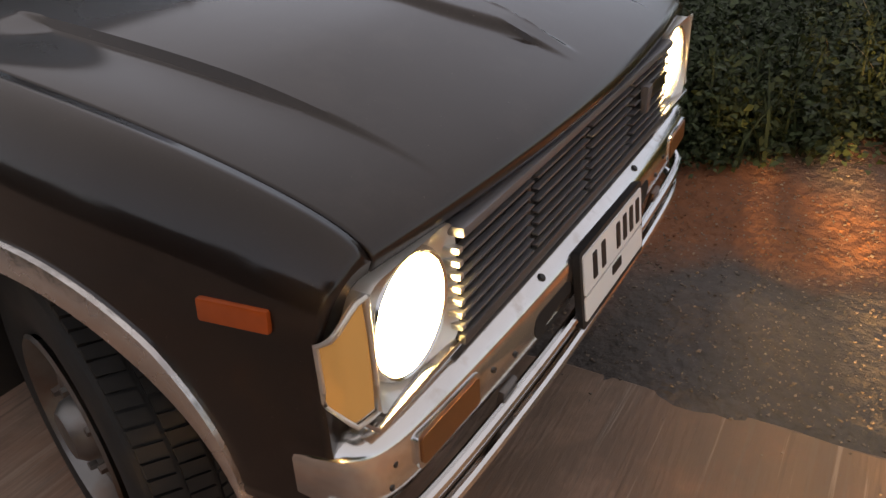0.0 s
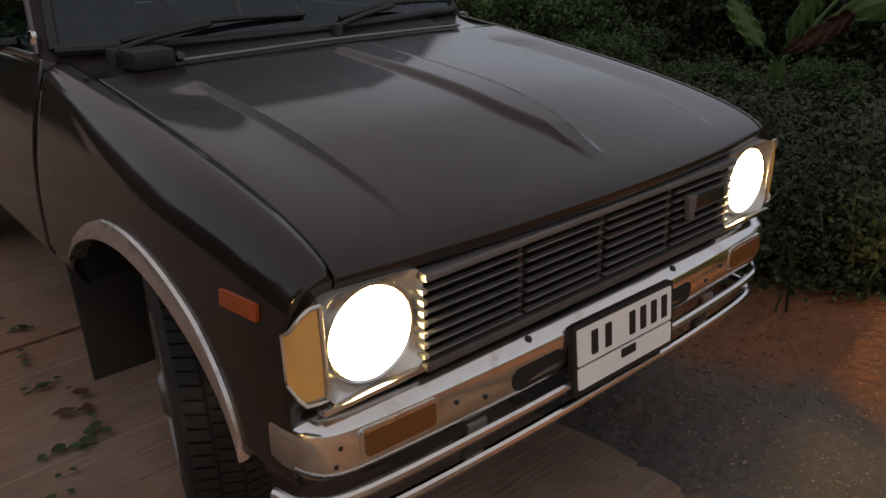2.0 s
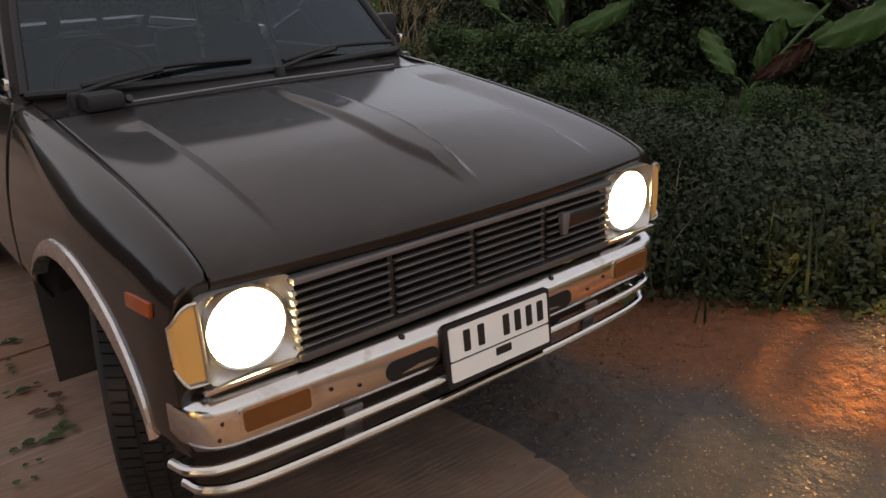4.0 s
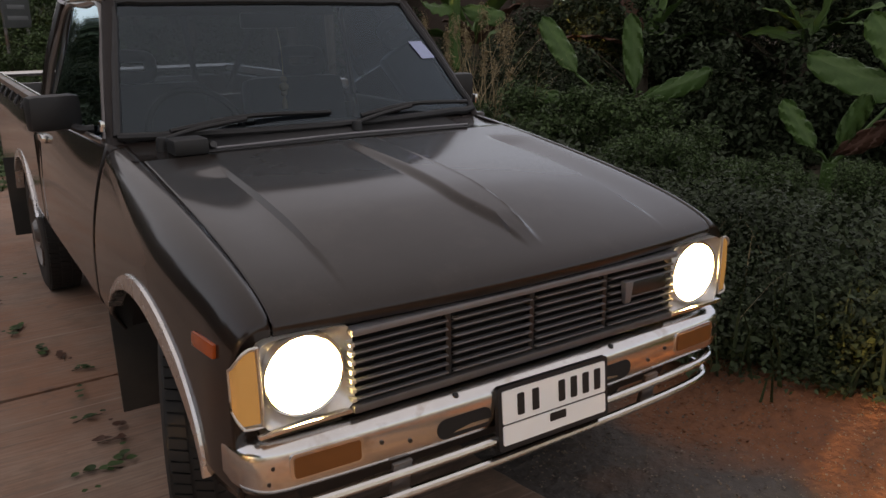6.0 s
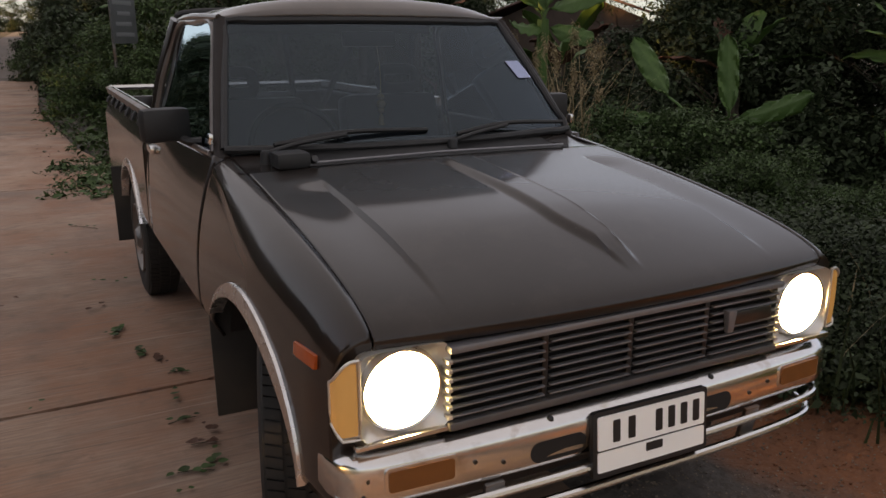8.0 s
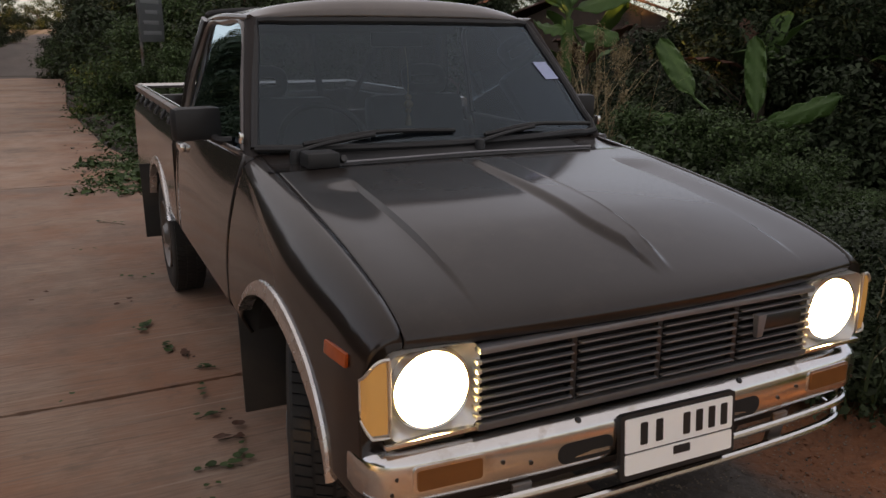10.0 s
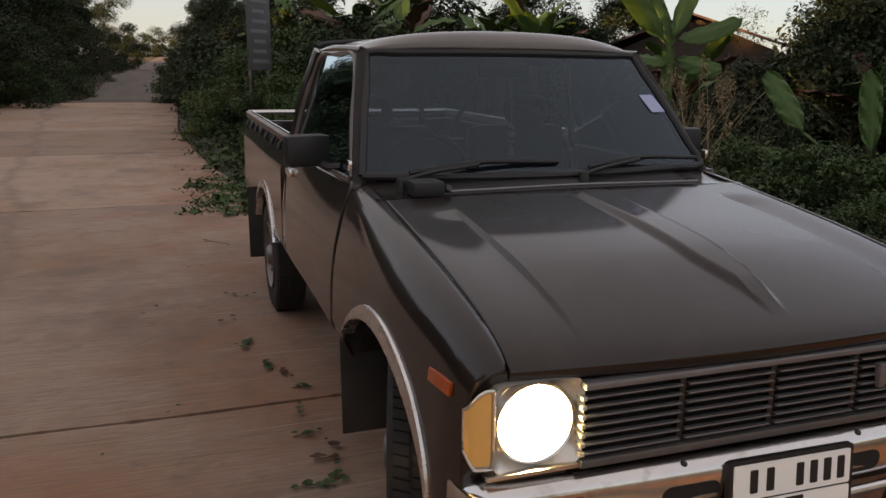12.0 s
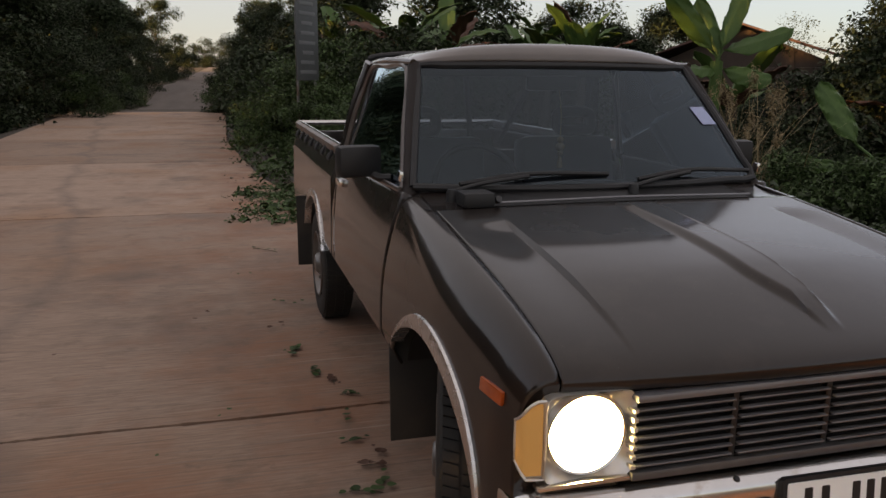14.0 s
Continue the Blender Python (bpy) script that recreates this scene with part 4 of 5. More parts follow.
for sgn in (-1, 1):
    part("roll_bar_strut", tube([(0.14 + sgn * 0.24, 2.58, 1.54), (0.14 + sgn * 0.17, 2.75, 1.35), (0.14 + sgn * 0.08, 2.95, 1.05)], 0.016, 8), BLACK, truck)


# ---- vegetation ----
def leaf_mesh(points, sizes, rng, droop=0.3, slim=0.45):
    """Pointed folded leaves, two quads each, at the points."""
    n = len(points)
    d = rng.normal(size=(n, 3))
    d[:, 2] = d[:, 2] * 0.5 - droop
    d /= np.linalg.norm(d, axis=1)[:, None]
    up = rng.normal(size=(n, 3)) * 0.5 + np.array([0, 0, 1.0])
    s = np.cross(d, up)
    s /= np.linalg.norm(s, axis=1)[:, None] + 1e-9
    nrm = np.cross(s, d)
    L = np.asarray(sizes)[:, None]
    p0 = points
    mid = points + d * L * 0.45 + nrm * L * 0.06
    tip = points + d * L - nrm * L * 0.08
    a = points + d * L * 0.4 + s * L * slim * 0.5 + nrm * L * 0.14
    b = points + d * L * 0.4 - s * L * slim * 0.5 + nrm * L * 0.14
    v = np.stack([p0, a, tip, b, mid], axis=1).reshape(-1, 3)
    base = np.arange(n)[:, None] * 5
    f = np.concatenate([base + np.array([0, 1, 2, 4]), base + np.array([0, 4, 2, 3])], axis=1).reshape(-1, 4)
    me = bpy.data.meshes.new("leaves")
    me.vertices.add(len(v))
    me.vertices.foreach_set("co", v.astype(np.float32).ravel())
    me.loops.add(f.size)
    me.loops.foreach_set("vertex_index", f.astype(np.int32).ravel())
    me.polygons.add(len(f))
    me.polygons.foreach_set("loop_start", np.arange(0, f.size, 4, dtype=np.int32))
    me.update(calc_edges=True)
    return me


def clump_points(rng, n, centre, radius, shell=0.55):
    d = rng.normal(size=(n, 3))
    d /= np.linalg.norm(d, axis=1)[:, None]
    r = (shell + (1 - shell) * rng.random(n)) [:, None]
    return np.asarray(centre) + d * r * np.asarray(radius)


def tree(name, seed, height, spread, leaves, size, material, trunk_r=0.12, low=0.3):
    rng = np.random.default_rng(seed)
    t = new(name)
    trunk_top = height * 0.6
    bend = rng.normal(size=2) * 0.05 * height
    path = [Vector((bend[0] * (k / 5) ** 2, bend[1] * (k / 5) ** 2, trunk_top * k / 5)) for k in range(6)]
    vs, fs = [], []
    n = 8
    for i, p in enumerate(path):
        r = trunk_r * (1 - 0.13 * i)
        vs += [p + Vector((r * math.cos(2 * math.pi * k / n), r * math.sin(2 * math.pi * k / n), 0)) for k in range(n)]
    for i in range(5):
        fs += [(i * n + k, i * n + (k + 1) % n, (i + 1) * n + (k + 1) % n, (i + 1) * n + k) for k in range(n)]
    part("trunk", data_mesh(vs, fs), BARK, t)
    for k in range(7):
        a = 2 * math.pi * k / 7 + rng.random()
        h = trunk_top * (0.45 + 0.5 * rng.random())
        o = Vector((bend[0], bend[1], 0)) * (h / trunk_top) ** 2 + Vector((0, 0, h))
        e = Vector((spread * 0.6 * math.cos(a), spread * 0.6 * math.sin(a), h + height * (0.15 + 0.2 * rng.random())))
        vs, fs = [], []
        for q, r in ((o, trunk_r * 0.45), ((o + e) / 2 + Vector((0, 0, 0.03 * height)), trunk_r * 0.3), (e, trunk_r * 0.12)):
            vs += [q + Vector((r * math.cos(2 * math.pi * j / 5), r * math.sin(2 * math.pi * j / 5), 0)) for j in range(5)]
        for i in range(2):
            fs += [(i * 5 + j, i * 5 + (j + 1) % 5, (i + 1) * 5 + (j + 1) % 5, (i + 1) * 5 + j) for j in range(5)]
        part("limb", data_mesh(vs, fs), BARK, t)
    pts = []
    clumps = 26
    for k in range(clumps):
        a, rr = rng.random() * 2 * math.pi, math.sqrt(rng.random()) * spread
        z = height * (low + (1 - low) * rng.random())
        shrink = 1 - 0.55 * max(0, (z / height - 0.55) / 0.45)
        c = (rr * math.cos(a) * shrink, rr * math.sin(a) * shrink, z)
        rad = spread * (0.22 + 0.2 * rng.random())
        pts.append(clump_points(rng, leaves // clumps, c, (rad, rad, rad * 0.75), 0.3))
    pts = np.concatenate(pts)
    part("crown", leaf_mesh(pts, size * (0.6 + 0.8 * rng.random(len(pts))), rng), material, t, smooth=False)
    return t


def place(thing, x, y, turn=0, scale=1.0, z=None):
    thing.matrix_basis = Matrix.Translation((x, y, terrain(x, y) if z is None else z)) @ pose(0, 0, 0, 0, 0, turn) @ Matrix.Diagonal((scale, scale, scale, 1))


def again(thing, x, y, turn, scale):
    c = copy_thing(thing, Matrix.Translation((x, y, terrain(x, y))) @ pose(0, 0, 0, 0, 0, turn))
    c.scale = (scale, scale, scale)
    return c


def blade(rng, length, width, droop, torn=0.0):
    """A banana leaf: a stalk, then a broad blade folded along its midrib, rising along +x and bending down."""
    n, m = 16, 6
    vs, fs = [], []
    for i in range(n + 1):
        t = i / n
        x = length * t * (1 - 0.18 * droop * t)
        z = length * (0.1 * t - droop * 0.55 * t * t)
        w = width * 0.46 * (1 - abs(2 * min(1.0, (t - 0.06) / 0.94) - 1.06) ** 3.2) ** 0.6 if 0.09 < t < 0.999 else 0.012
        w = max(w, 0.006)
        for j in range(-m, m + 1):
            q = j / m
            wave = 0.02 * math.sin(t * 26 + j) * abs(q) * (1 + torn * 2)
            vs.append((x - 0.04 * abs(q) * length * torn, q * w, z + 0.35 * abs(q) * w + wave - 0.25 * torn * w * q * q * 2))
    k = 2 * m + 1
    for i in range(n):
        for j in range(2 * m):
            if torn and i > 4 and rng.random() < 0.06 * torn and j in (0, 1, 2 * m - 2, 2 * m - 1):
                continue
            a = i * k + j
            fs.append((a, a + 1, a + k + 1, a + k))
    return data_mesh(vs, fs)


def banana(x, y, leaves, stem_h, stem_r=0.09, label="green banana plant with broad upright leaves", seed=1):
    """leaves: (turn, rise in degrees, length, width, droop, dead)."""
    rg = np.random.default_rng(seed)
    b = new("banana_plant")
    b.location = (x, y, terrain(x, y))
    part("stem", tube([(0, 0, -0.1), (0.02, 0, stem_h * 0.5), (0, 0.01, stem_h)], stem_r, 10), BARK if stem_h > 1.2 else BANANA, b)
    for turn, rise, length, width, droop, dead in leaves:
        lf = solid(part("leaf", blade(rg, length, width, droop, 0.5 if dead else 0.15), DEAD_LEAF if dead else BANANA, b, "dry brown banana leaf" if dead else ""), 0.003)
        lf.matrix_basis = Matrix.Translation((0, 0, stem_h * 0.95)) @ pose(0, 0, 0, 0, 0, turn) @ pose(0, 0, 0, rg.uniform(-25, 25), -rise, 0)
    return tagged(b, label, "banana plant", "banana plants")


def banana_at(x, y, top, leaves, label, seed, stem_r=0.05):
    """leaves: (foot, tip, width, droop, dead) in world metres; the stem ends at height top."""
    rg = np.random.default_rng(seed)
    b = new("banana_plant")
    base = Vector((x, y, terrain(x, y)))
    b.location = base
    part("stem", tube([(0, 0, -0.1), (0.01, 0.02, (top - base.z) * 0.5), (0, 0, top - base.z)], stem_r, 10), BANANA, b)
    for foot, tip, width, droop, dead in leaves:
        f, t = Vector(foot), Vector(tip)
        stalk = Vector((0, 0, top - base.z - 0.03))
        part("leaf_stalk", tube([stalk, stalk.lerp(f - base, 0.6) + Vector((0, 0, 0.02)), f - base], 0.012, 6, 4), BANANA, b)
        d = (t - f).normalized()
        side = d.cross(Vector((-0.7, -0.6, 0.45))).normalized()
        m = Matrix((d, side, d.cross(side) * 1.0)).transposed().to_4x4()
        lf = solid(part("leaf", blade(rg, (t - f).length * 1.04, width, droop, 0.5 if dead else 0.12), DEAD_LEAF if dead else BANANA, b, "dry brown banana leaf" if dead else ""), 0.003)
        lf.matrix_basis = Matrix.Translation(f - base) @ m
    return tagged(b, label, "banana plant", "banana plants")


# young plants among the undergrowth beside the pickup
banana_at(4.05, 3.85, 0.62, [((4.0, 4.26, 0.88), (4.0, 4.80, 1.43), 0.22, 0.05, 0), ((4.0, 3.53, 0.76), (4.0, 3.62, 1.42), 0.19, 0.03, 0), ((4.0, 3.50, 0.72), (4.05, 2.75, 0.98), 0.20, 0.25, 0), ((4.0, 4.2, 0.66), (3.9, 5.1, 0.70), 0.16, 0.2, 0)],
          "young banana plant with two bright upright leaves", 3)
banana_at(4.1, 1.75, 0.40, [((4.0, 1.80, 0.48), (4.0, 2.09, 0.82), 0.17, 0.05, 0), ((4.0, 1.66, 0.52), (4.0, 1.48, 0.88), 0.15, 0.05, 0), ((4.0, 1.68, 0.47), (4.0, 1.15, 0.78), 0.15, 0.55, 1), ((4.6, 1.45, 0.83), (4.6, 2.33, 1.09), 0.28, 0.25, 0), ((4.6, 1.48, 0.95), (4.6, 1.86, 1.42), 0.26, 0.1, 0), ((4.3, 1.5, 0.7), (4.2, 0.7, 1.0), 0.26, 0.3, 0)],
          "banana plant with a dry brown hanging leaf", 4)
banana_at(5.8, 9.0, 1.7, [((5.75, 9.0, 1.82), (4.87, 8.9, 2.66), 0.34, 0.1, 0), ((5.85, 9.0, 1.86), (6.2, 9.0, 2.9), 0.32, 0.05, 0), ((5.9, 9.0, 1.86), (7.0, 8.9, 2.12), 0.34, 0.35, 0), ((5.85, 9.0, 1.6), (5.0, 8.8, 1.55), 0.3, 0.45, 0), ((5.9, 9.0, 1.6), (6.5, 8.6, 1.35), 0.32, 0.5, 0), ((5.9, 9.05, 1.7), (5.6, 9.3, 2.6), 0.3, 0.1, 0)],
          "tall banana plant with spreading broad leaves", 6, 0.09)
rb = np.random.default_rng(21)
for x, y, h in ((2.6, 15.5, 2.1), (4.0, 17.0, 2.4), (5.4, 14.5, 2.5), (1.6, 18.5, 2.2), (7.2, 16.5, 2.8), (9.0, 13.0, 1.9), (10.5, 9.5, 1.8), (12.0, 7.0, 1.9), (13.0, 4.0, 1.7), (8.3, 19.0, 3.1), (6.3, 17.8, 2.9)):
    banana(x, y, [(360 * k / 8 + rb.uniform(-20, 20), rb.uniform(15, 75), rb.uniform(1.3, 2.0), rb.uniform(0.38, 0.5), rb.uniform(0.25, 0.8), rb.random() < 0.12) for k in range(8)], h, 0.12, "tall banana plant with torn broad leaves", int(x * 10))


# dense low greenery on the bank, vines over the slope
def shrub_edge(y):
    """Where the greenery begins beside the bare soil."""
    return 1.3 + max(0.0, 0.4 - y) * 0.62 + 0.1 * noise.noise((y * 2.0, 0.5, 0.0))


def greenery(seed, count, xr, yr, per, hr, leaf, power=1.4):
    rg = np.random.default_rng(seed)
    out, size = [], []
    for k in range(count):
        y = yr[0] + (yr[1] - yr[0]) * rg.random()
        lo = max(xr[0], shrub_edge(y) + 0.05) if yr[0] < 3 else xr[0]
        x = lo + (xr[1] - lo) * rg.random() ** power
        lift = min(1, 0.25 + (x - lo) / 0.9)
        big = 0.5 + 0.5 * noise.noise((x * 0.9, y * 0.9, 9.0))
        h = (hr[0] + (hr[1] - hr[0]) * rg.random() * (0.4 + big)) * lift
        r = 0.14 + 0.22 * rg.random()
        ground_z = 0.0 if x < edge_right(y) and -19 < y < 32.4 else terrain(x, y)
        out.append(clump_points(rg, per, (x, y, ground_z + h * 0.5), (r, r, h * 0.6), 0.3))
        size.append(np.full(per, leaf * (0.6 + 0.8 * rg.random())))
    out, size = np.concatenate(out), np.concatenate(size)
    return leaf_mesh(out, size * (0.6 + 0.8 * rg.random(len(size))), rg, 0.15, 0.62)


tagged(part("undergrowth", greenery(5, 640, (1.3, 3.6), (-1.8, 3.5), 380, (0.16, 0.62), 0.028), LEAF, smooth=False), "dense low green undergrowth beside the soil", "undergrowth", kind="stuff")
tagged(part("vines", greenery(6, 560, (0.9, 5.2), (3.0, 12.0), 110, (0.2, 0.75), 0.075), LEAF, smooth=False), "tangled green vines and weeds on the slope", "undergrowth", kind="stuff")
tagged(part("weeds", greenery(7, 1100, (3.2, 15.0), (-3.0, 16.0), 60, (0.1, 0.5), 0.10), LEAF_DARK, smooth=False), "dark weeds covering the field", "weeds", kind="stuff")


def grass_blades(seed, spots, per, h, spread, material, name, label):
    rg = np.random.default_rng(seed)
    vs, fs = [], []
    for x, y in spots:
        for k in range(per):
            bx, by = x + rg.normal() * spread, y + rg.normal() * spread
            z = terrain(bx, by)
            hh = h * (0.5 + 0.7 * rg.random())
            a = rg.random() * 2 * math.pi
            lean = 0.12 + 0.5 * rg.random()
            c, sn = math.cos(a), math.sin(a)
            w = 0.005 + 0.004 * rg.random()
            base = len(vs)
            for t in (0, 0.5, 0.85, 1.0):
                q = Vector((bx + c * lean * hh * t * t, by + sn * lean * hh * t * t, z + hh * t * (1 - 0.25 * lean * t)))
                ww = w * (1 - t) + 0.001
                vs += [q + Vector((-sn * ww, c * ww, 0)), q + Vector((sn * ww, -c * ww, 0))]
            fs += [(base + 2 * i, base + 2 * i + 1, base + 2 * i + 3, base + 2 * i + 2) for i in range(3)]
    return tagged(part(name, data_mesh(vs, fs), material, smooth=False), label, "grass", kind="stuff")


rg = np.random.default_rng(31)
edge_spots = [(shrub_edge(y) + 0.05 + 0.9 * rg.random(), y) for y in rg.uniform(-1.6, 2.5, 210)]
grass_blades(32, edge_spots[:130], 12, 0.36, 0.10, LEAF, "green_grass", "green grass blades at the soil's edge")
grass_blades(33, edge_spots[:26], 4, 0.42, 0.10, STRAW, "dry_grass", "dry straw coloured grass stalks")
plume_spots = [(3.1 + 0.7 * rg.random(), 4.4 + 1.4 * rg.random()) for k in range(16)]
grass_blades(34, plume_spots, 9, 1.45, 0.10, STRAW, "plume_grass", "tall dry grass with pale plumes")
rp = np.random.default_rng(35)
plumes = np.concatenate([clump_points(rp, 150, (x + 0.1 * rp.normal(), y + 0.1 * rp.normal(), terrain(x, y) + 1.3 + 0.15 * rp.normal()), (0.05, 0.05, 0.16), 0.1) for x, y in plume_spots])
tagged(part("grass_plumes", leaf_mesh(plumes, np.full(len(plumes), 0.042), rp, 0.6, 0.22), STRAW, smooth=False), "pale dry seed heads of tall grass", "grass", kind="stuff")

def sun_hedge_points(seed, xr, yr, top, per):
    rg = np.random.default_rng(seed)
    out = []
    y = yr[0]
    while y < yr[1]:
        x = rg.uniform(*xr)
        h = top * rg.uniform(0.85, 1.1)
        for lv in (0.15, 0.45, 0.75):
            out.append(clump_points(rg, per, (x + 0.2 * rg.normal(), y, terrain(x, y) + h * lv), (0.55, 0.42, h * 0.22), 0.2))
        y += 0.20
    return np.concatenate(out)


# Unseen hedge added to block the low sun; its thin stretch dapples it.
rh = np.random.default_rng(81)
hp = np.concatenate([sun_hedge_points(82, (-9.4, -8.6), (-2.02, 9.0), 2.8, 420), sun_hedge_points(83, (-9.6, -8.4), (-4.8, -2.2), 2.0, 9), sun_hedge_points(84, (-9.6, -8.4), (-15.0, -4.8), 2.6, 110)])
tagged(part("hedge", leaf_mesh(hp, 0.09 * (0.6 + 0.8 * rh.random(len(hp))), rh, 0.2, 0.6), LEAF_DARK, smooth=False), "unseen dense dark green hedge added across the road to block the sun", "hedge", kind="stuff")

kinds = [tree("tree", 11, 5.0, 2.3, 16000, 0.15, LEAF_DARK), tree("tree", 12, 6.5, 2.8, 18000, 0.16, LEAF_DARK, low=0.15), tree("bush", 13, 2.0, 1.5, 12000, 0.085, LEAF_FRESH, 0.05, 0.05), tree("bush", 14, 2.6, 2.0, 9000, 0.13, LEAF_DARK, 0.05, 0.02),
         tree("sapling", 15, 5.5, 1.6, 1500, 0.10, LEAF_DARK, 0.07, 0.45),
         tree("tree", 16, 7.0, 2.3, 24000, 0.17, LEAF_DARK, 0.06, 0.51)]
NAMES = {0: "leafy dark green roadside tree", 1: "tall dense dark green tree", 2: "fresh green roadside bush", 3: "broad dark green thicket bush", 4: "thin sparse tree against the sky", 5: "unseen slender tree with a high dense crown, added to shape the sun"}
spots = [(1, -11.2, 27, 20, 1.3), (1, -14, 33, 80, 1.4), (0, -9.0, 31, 50, 1.1), (3, -8.6, 25.5, 120, 1.0), (3, -7.2, 29, 10, 1.0), (1, -19, 38, 200, 1.3), (3, -7.6, 36, 60, 1.0), (1, -11, 44, 140, 1.1), (0, -8.5, 52, 0, 1.1), (1, -10, 62, 60, 1.1), (0, -9, 74, 30, 1.1), (1, -12, 90, 170, 1.3), (1, -9, 112, 15, 1.3), (4, -12, 55, 0, 1.3),
         (2, 0.35, 9.6, 0, 0.5), (2, 0.5, 11.4, 40, 0.62), (2, 0.4, 13.4, 90, 0.75), (2, 1.3, 14.6, 20, 1.0), (2, 0.3, 16.2, 200, 0.8), (2, 0.6, 18.6, 260, 0.9), (3, 1.6, 17.5, 0, 1.0), (3, 1.7, 21, 70, 1.2), (3, 2.2, 12.5, 140, 0.8), (2, 0.2, 21.5, 33, 0.9), (0, 2.6, 25, 10, 0.9), (3, 0.6, 26, 80, 0.9), (1, 3.2, 31, 140, 0.8), (3, 1.2, 33, 200, 1.0), (0, 2.5, 40, 80, 0.9), (3, 1.4, 46, 20, 1.1), (1, 4, 55, 0, 1.0), (0, 2.5, 66, 210, 1.1), (1, 3, 82, 20, 1.1), (1, 4.5, 105, 75, 1.3), (3, -3.5, 142, 11, 1.7), (3, -0.4, 147, 60, 1.8), (3, -7.5, 145, 160, 1.9), (3, 2.5, 139, 200, 1.8), (3, -11.5, 150, 250, 2.0), (3, 6.0, 150, 90, 2.0), (1, -9.8, 40, 30, 0.95), (1, -10.2, 47.5, 110, 0.95), (1, -10.5, 57, 200, 1.0), (1, -10.8, 68, 290, 1.0), (1, -11, 80, 45, 1.0),
         (0, 6, 22, 140, 1.0), (3, 4.6, 20, 40, 1.2), (1, 9.6, 21.8, 200, 0.70), (1, 13, 27, 260, 0.48), (3, 8.6, 18.4, 0, 1.0), (1, 22, 20, 30, 0.95), (0, 19, 15, 100, 1.0), (3, 14.5, 13, 220, 1.4), (3, 18, 11, 120, 1.4), (1, 21, 9, 300, 0.9), (3, 16, 7, 30, 1.4), (0, 18, 4, 70, 1.0), (1, 20, 0, 10, 0.9), (3, 14, 1, 160, 1.4), (0, 17, -4, 190, 1.0), (3, 13, -4, 250, 1.3), (4, 12.5, 11, 0, 0.9), (4, 17.6, 22.0, 90, 0.84), (1, 27, 13, 45, 1.0), (1, 27, 3, 85, 1.0), (3, 11, 22, 10, 0.9), (1, 30, 26, 0, 1.2)]
# tree line carried on unseen along the road's other side, added to block sun
spots += [(1, -10.8, -0.4, 10, 0.52), (1, -10.9, 0.6, 140, 0.50), (1, -10.6, 2.6, 80, 0.48), (1, -10.8, 5.4, 160, 0.52), (1, -10.8, 8.8, 50, 0.58), (1, -11, 12.4, 220, 0.7), (1, -11.2, 16.6, 20, 0.9), (1, -11.4, 20.6, 70, 1.0), (5, -15.5, -2.4, 200, 0.85), (5, -15.8, 0.4, 120, 0.85), (5, -15.5, 3.2, 300, 0.85), (5, -16.5, -0.8, 80, 0.9), (1, -15.5, 8.0, 30, 0.8)]
spots += [(3, -9.0 - 0.3 * (k % 2), 1.5 + 2.1 * k, 47 * k, (0.95 if k < 2 else 1.1) + 0.1 * (k % 3)) for k in range(12)]
spots += [(3, -9.7, 1.9, 15, 0.95), (3, -10.2, 2.9, 95, 1.0), (3, -9.9, -0.6, 200, 0.9), (3, -10.6, -0.3, 90, 0.9), (3, -11.4, 0.0, 30, 1.0)]
# a taller wood added unseen behind it, away from the road, to block sun
spots += [(1, -21.5 - 1.3 * (k % 3), -0.6 + 3.4 * k, 67 * k, 1.12 + 0.1 * (k % 2) + 0.03 * max(0, k - 8)) for k in range(27)]
# unseen high crowned trees added there; the low sun passes only under their crowns
spots += [(5, -11.8, -2.75, 40, 1.0), (5, -12.6, -3.35, 310, 0.95), (5, -9.9, -2.62, 220, 0.9), (5, -12.2, -3.9, 90, 1.0), (5, -10.4, -3.0, 20, 1.0), (5, -10.9, -3.5, 130, 1.04), (5, -10.2, -4.5, 250, 0.98), (5, -11.4, -6.2, 60, 1.05), (5, -10.4, -8.0, 170, 1.0), (5, -11.2, -10.2, 300, 1.05)]
# dark trees behind the field's far weeds
spots += [(0, 12.6, 25.0, 0, 0.82), (1, 10.4, 24.0, 90, 0.60), (0, 16.0, 15.4, 310, 0.92), (3, 14.2, 21.5, 50, 0.70), (3, 15.6, 20.4, 150, 0.72), (3, 14.9, 19.0, 260, 0.7), (3, 12.0, 23.6, 10, 0.9), (0, 11.8, 11.0, 40, 0.85), (0, 13.6, 9.6, 190, 0.95), (3, 10.2, 9.8, 20, 1.0), (0, 14.8, 7.2, 100, 0.95), (3, 12.2, 7.6, 70, 1.1), (3, 12.6, 5.0, 310, 1.1)]
# low green mounds round the young banana plants
spots += [(2, 3.75, 3.45, 10, 0.47), (2, 3.6, 4.1, 80, 0.47), (2, 3.9, 4.75, 150, 0.34), (2, 3.4, 2.8, 220, 0.32), (2, 4.3, 3.2, 300, 0.38), (2, 3.7, 1.9, 40, 0.26), (2, 3.6, 1.2, 120, 0.28), (2, 3.2, 4.9, 200, 0.34), (2, 2.9, 5.8, 20, 0.4), (2, 4.2, 2.4, 260, 0.3)]
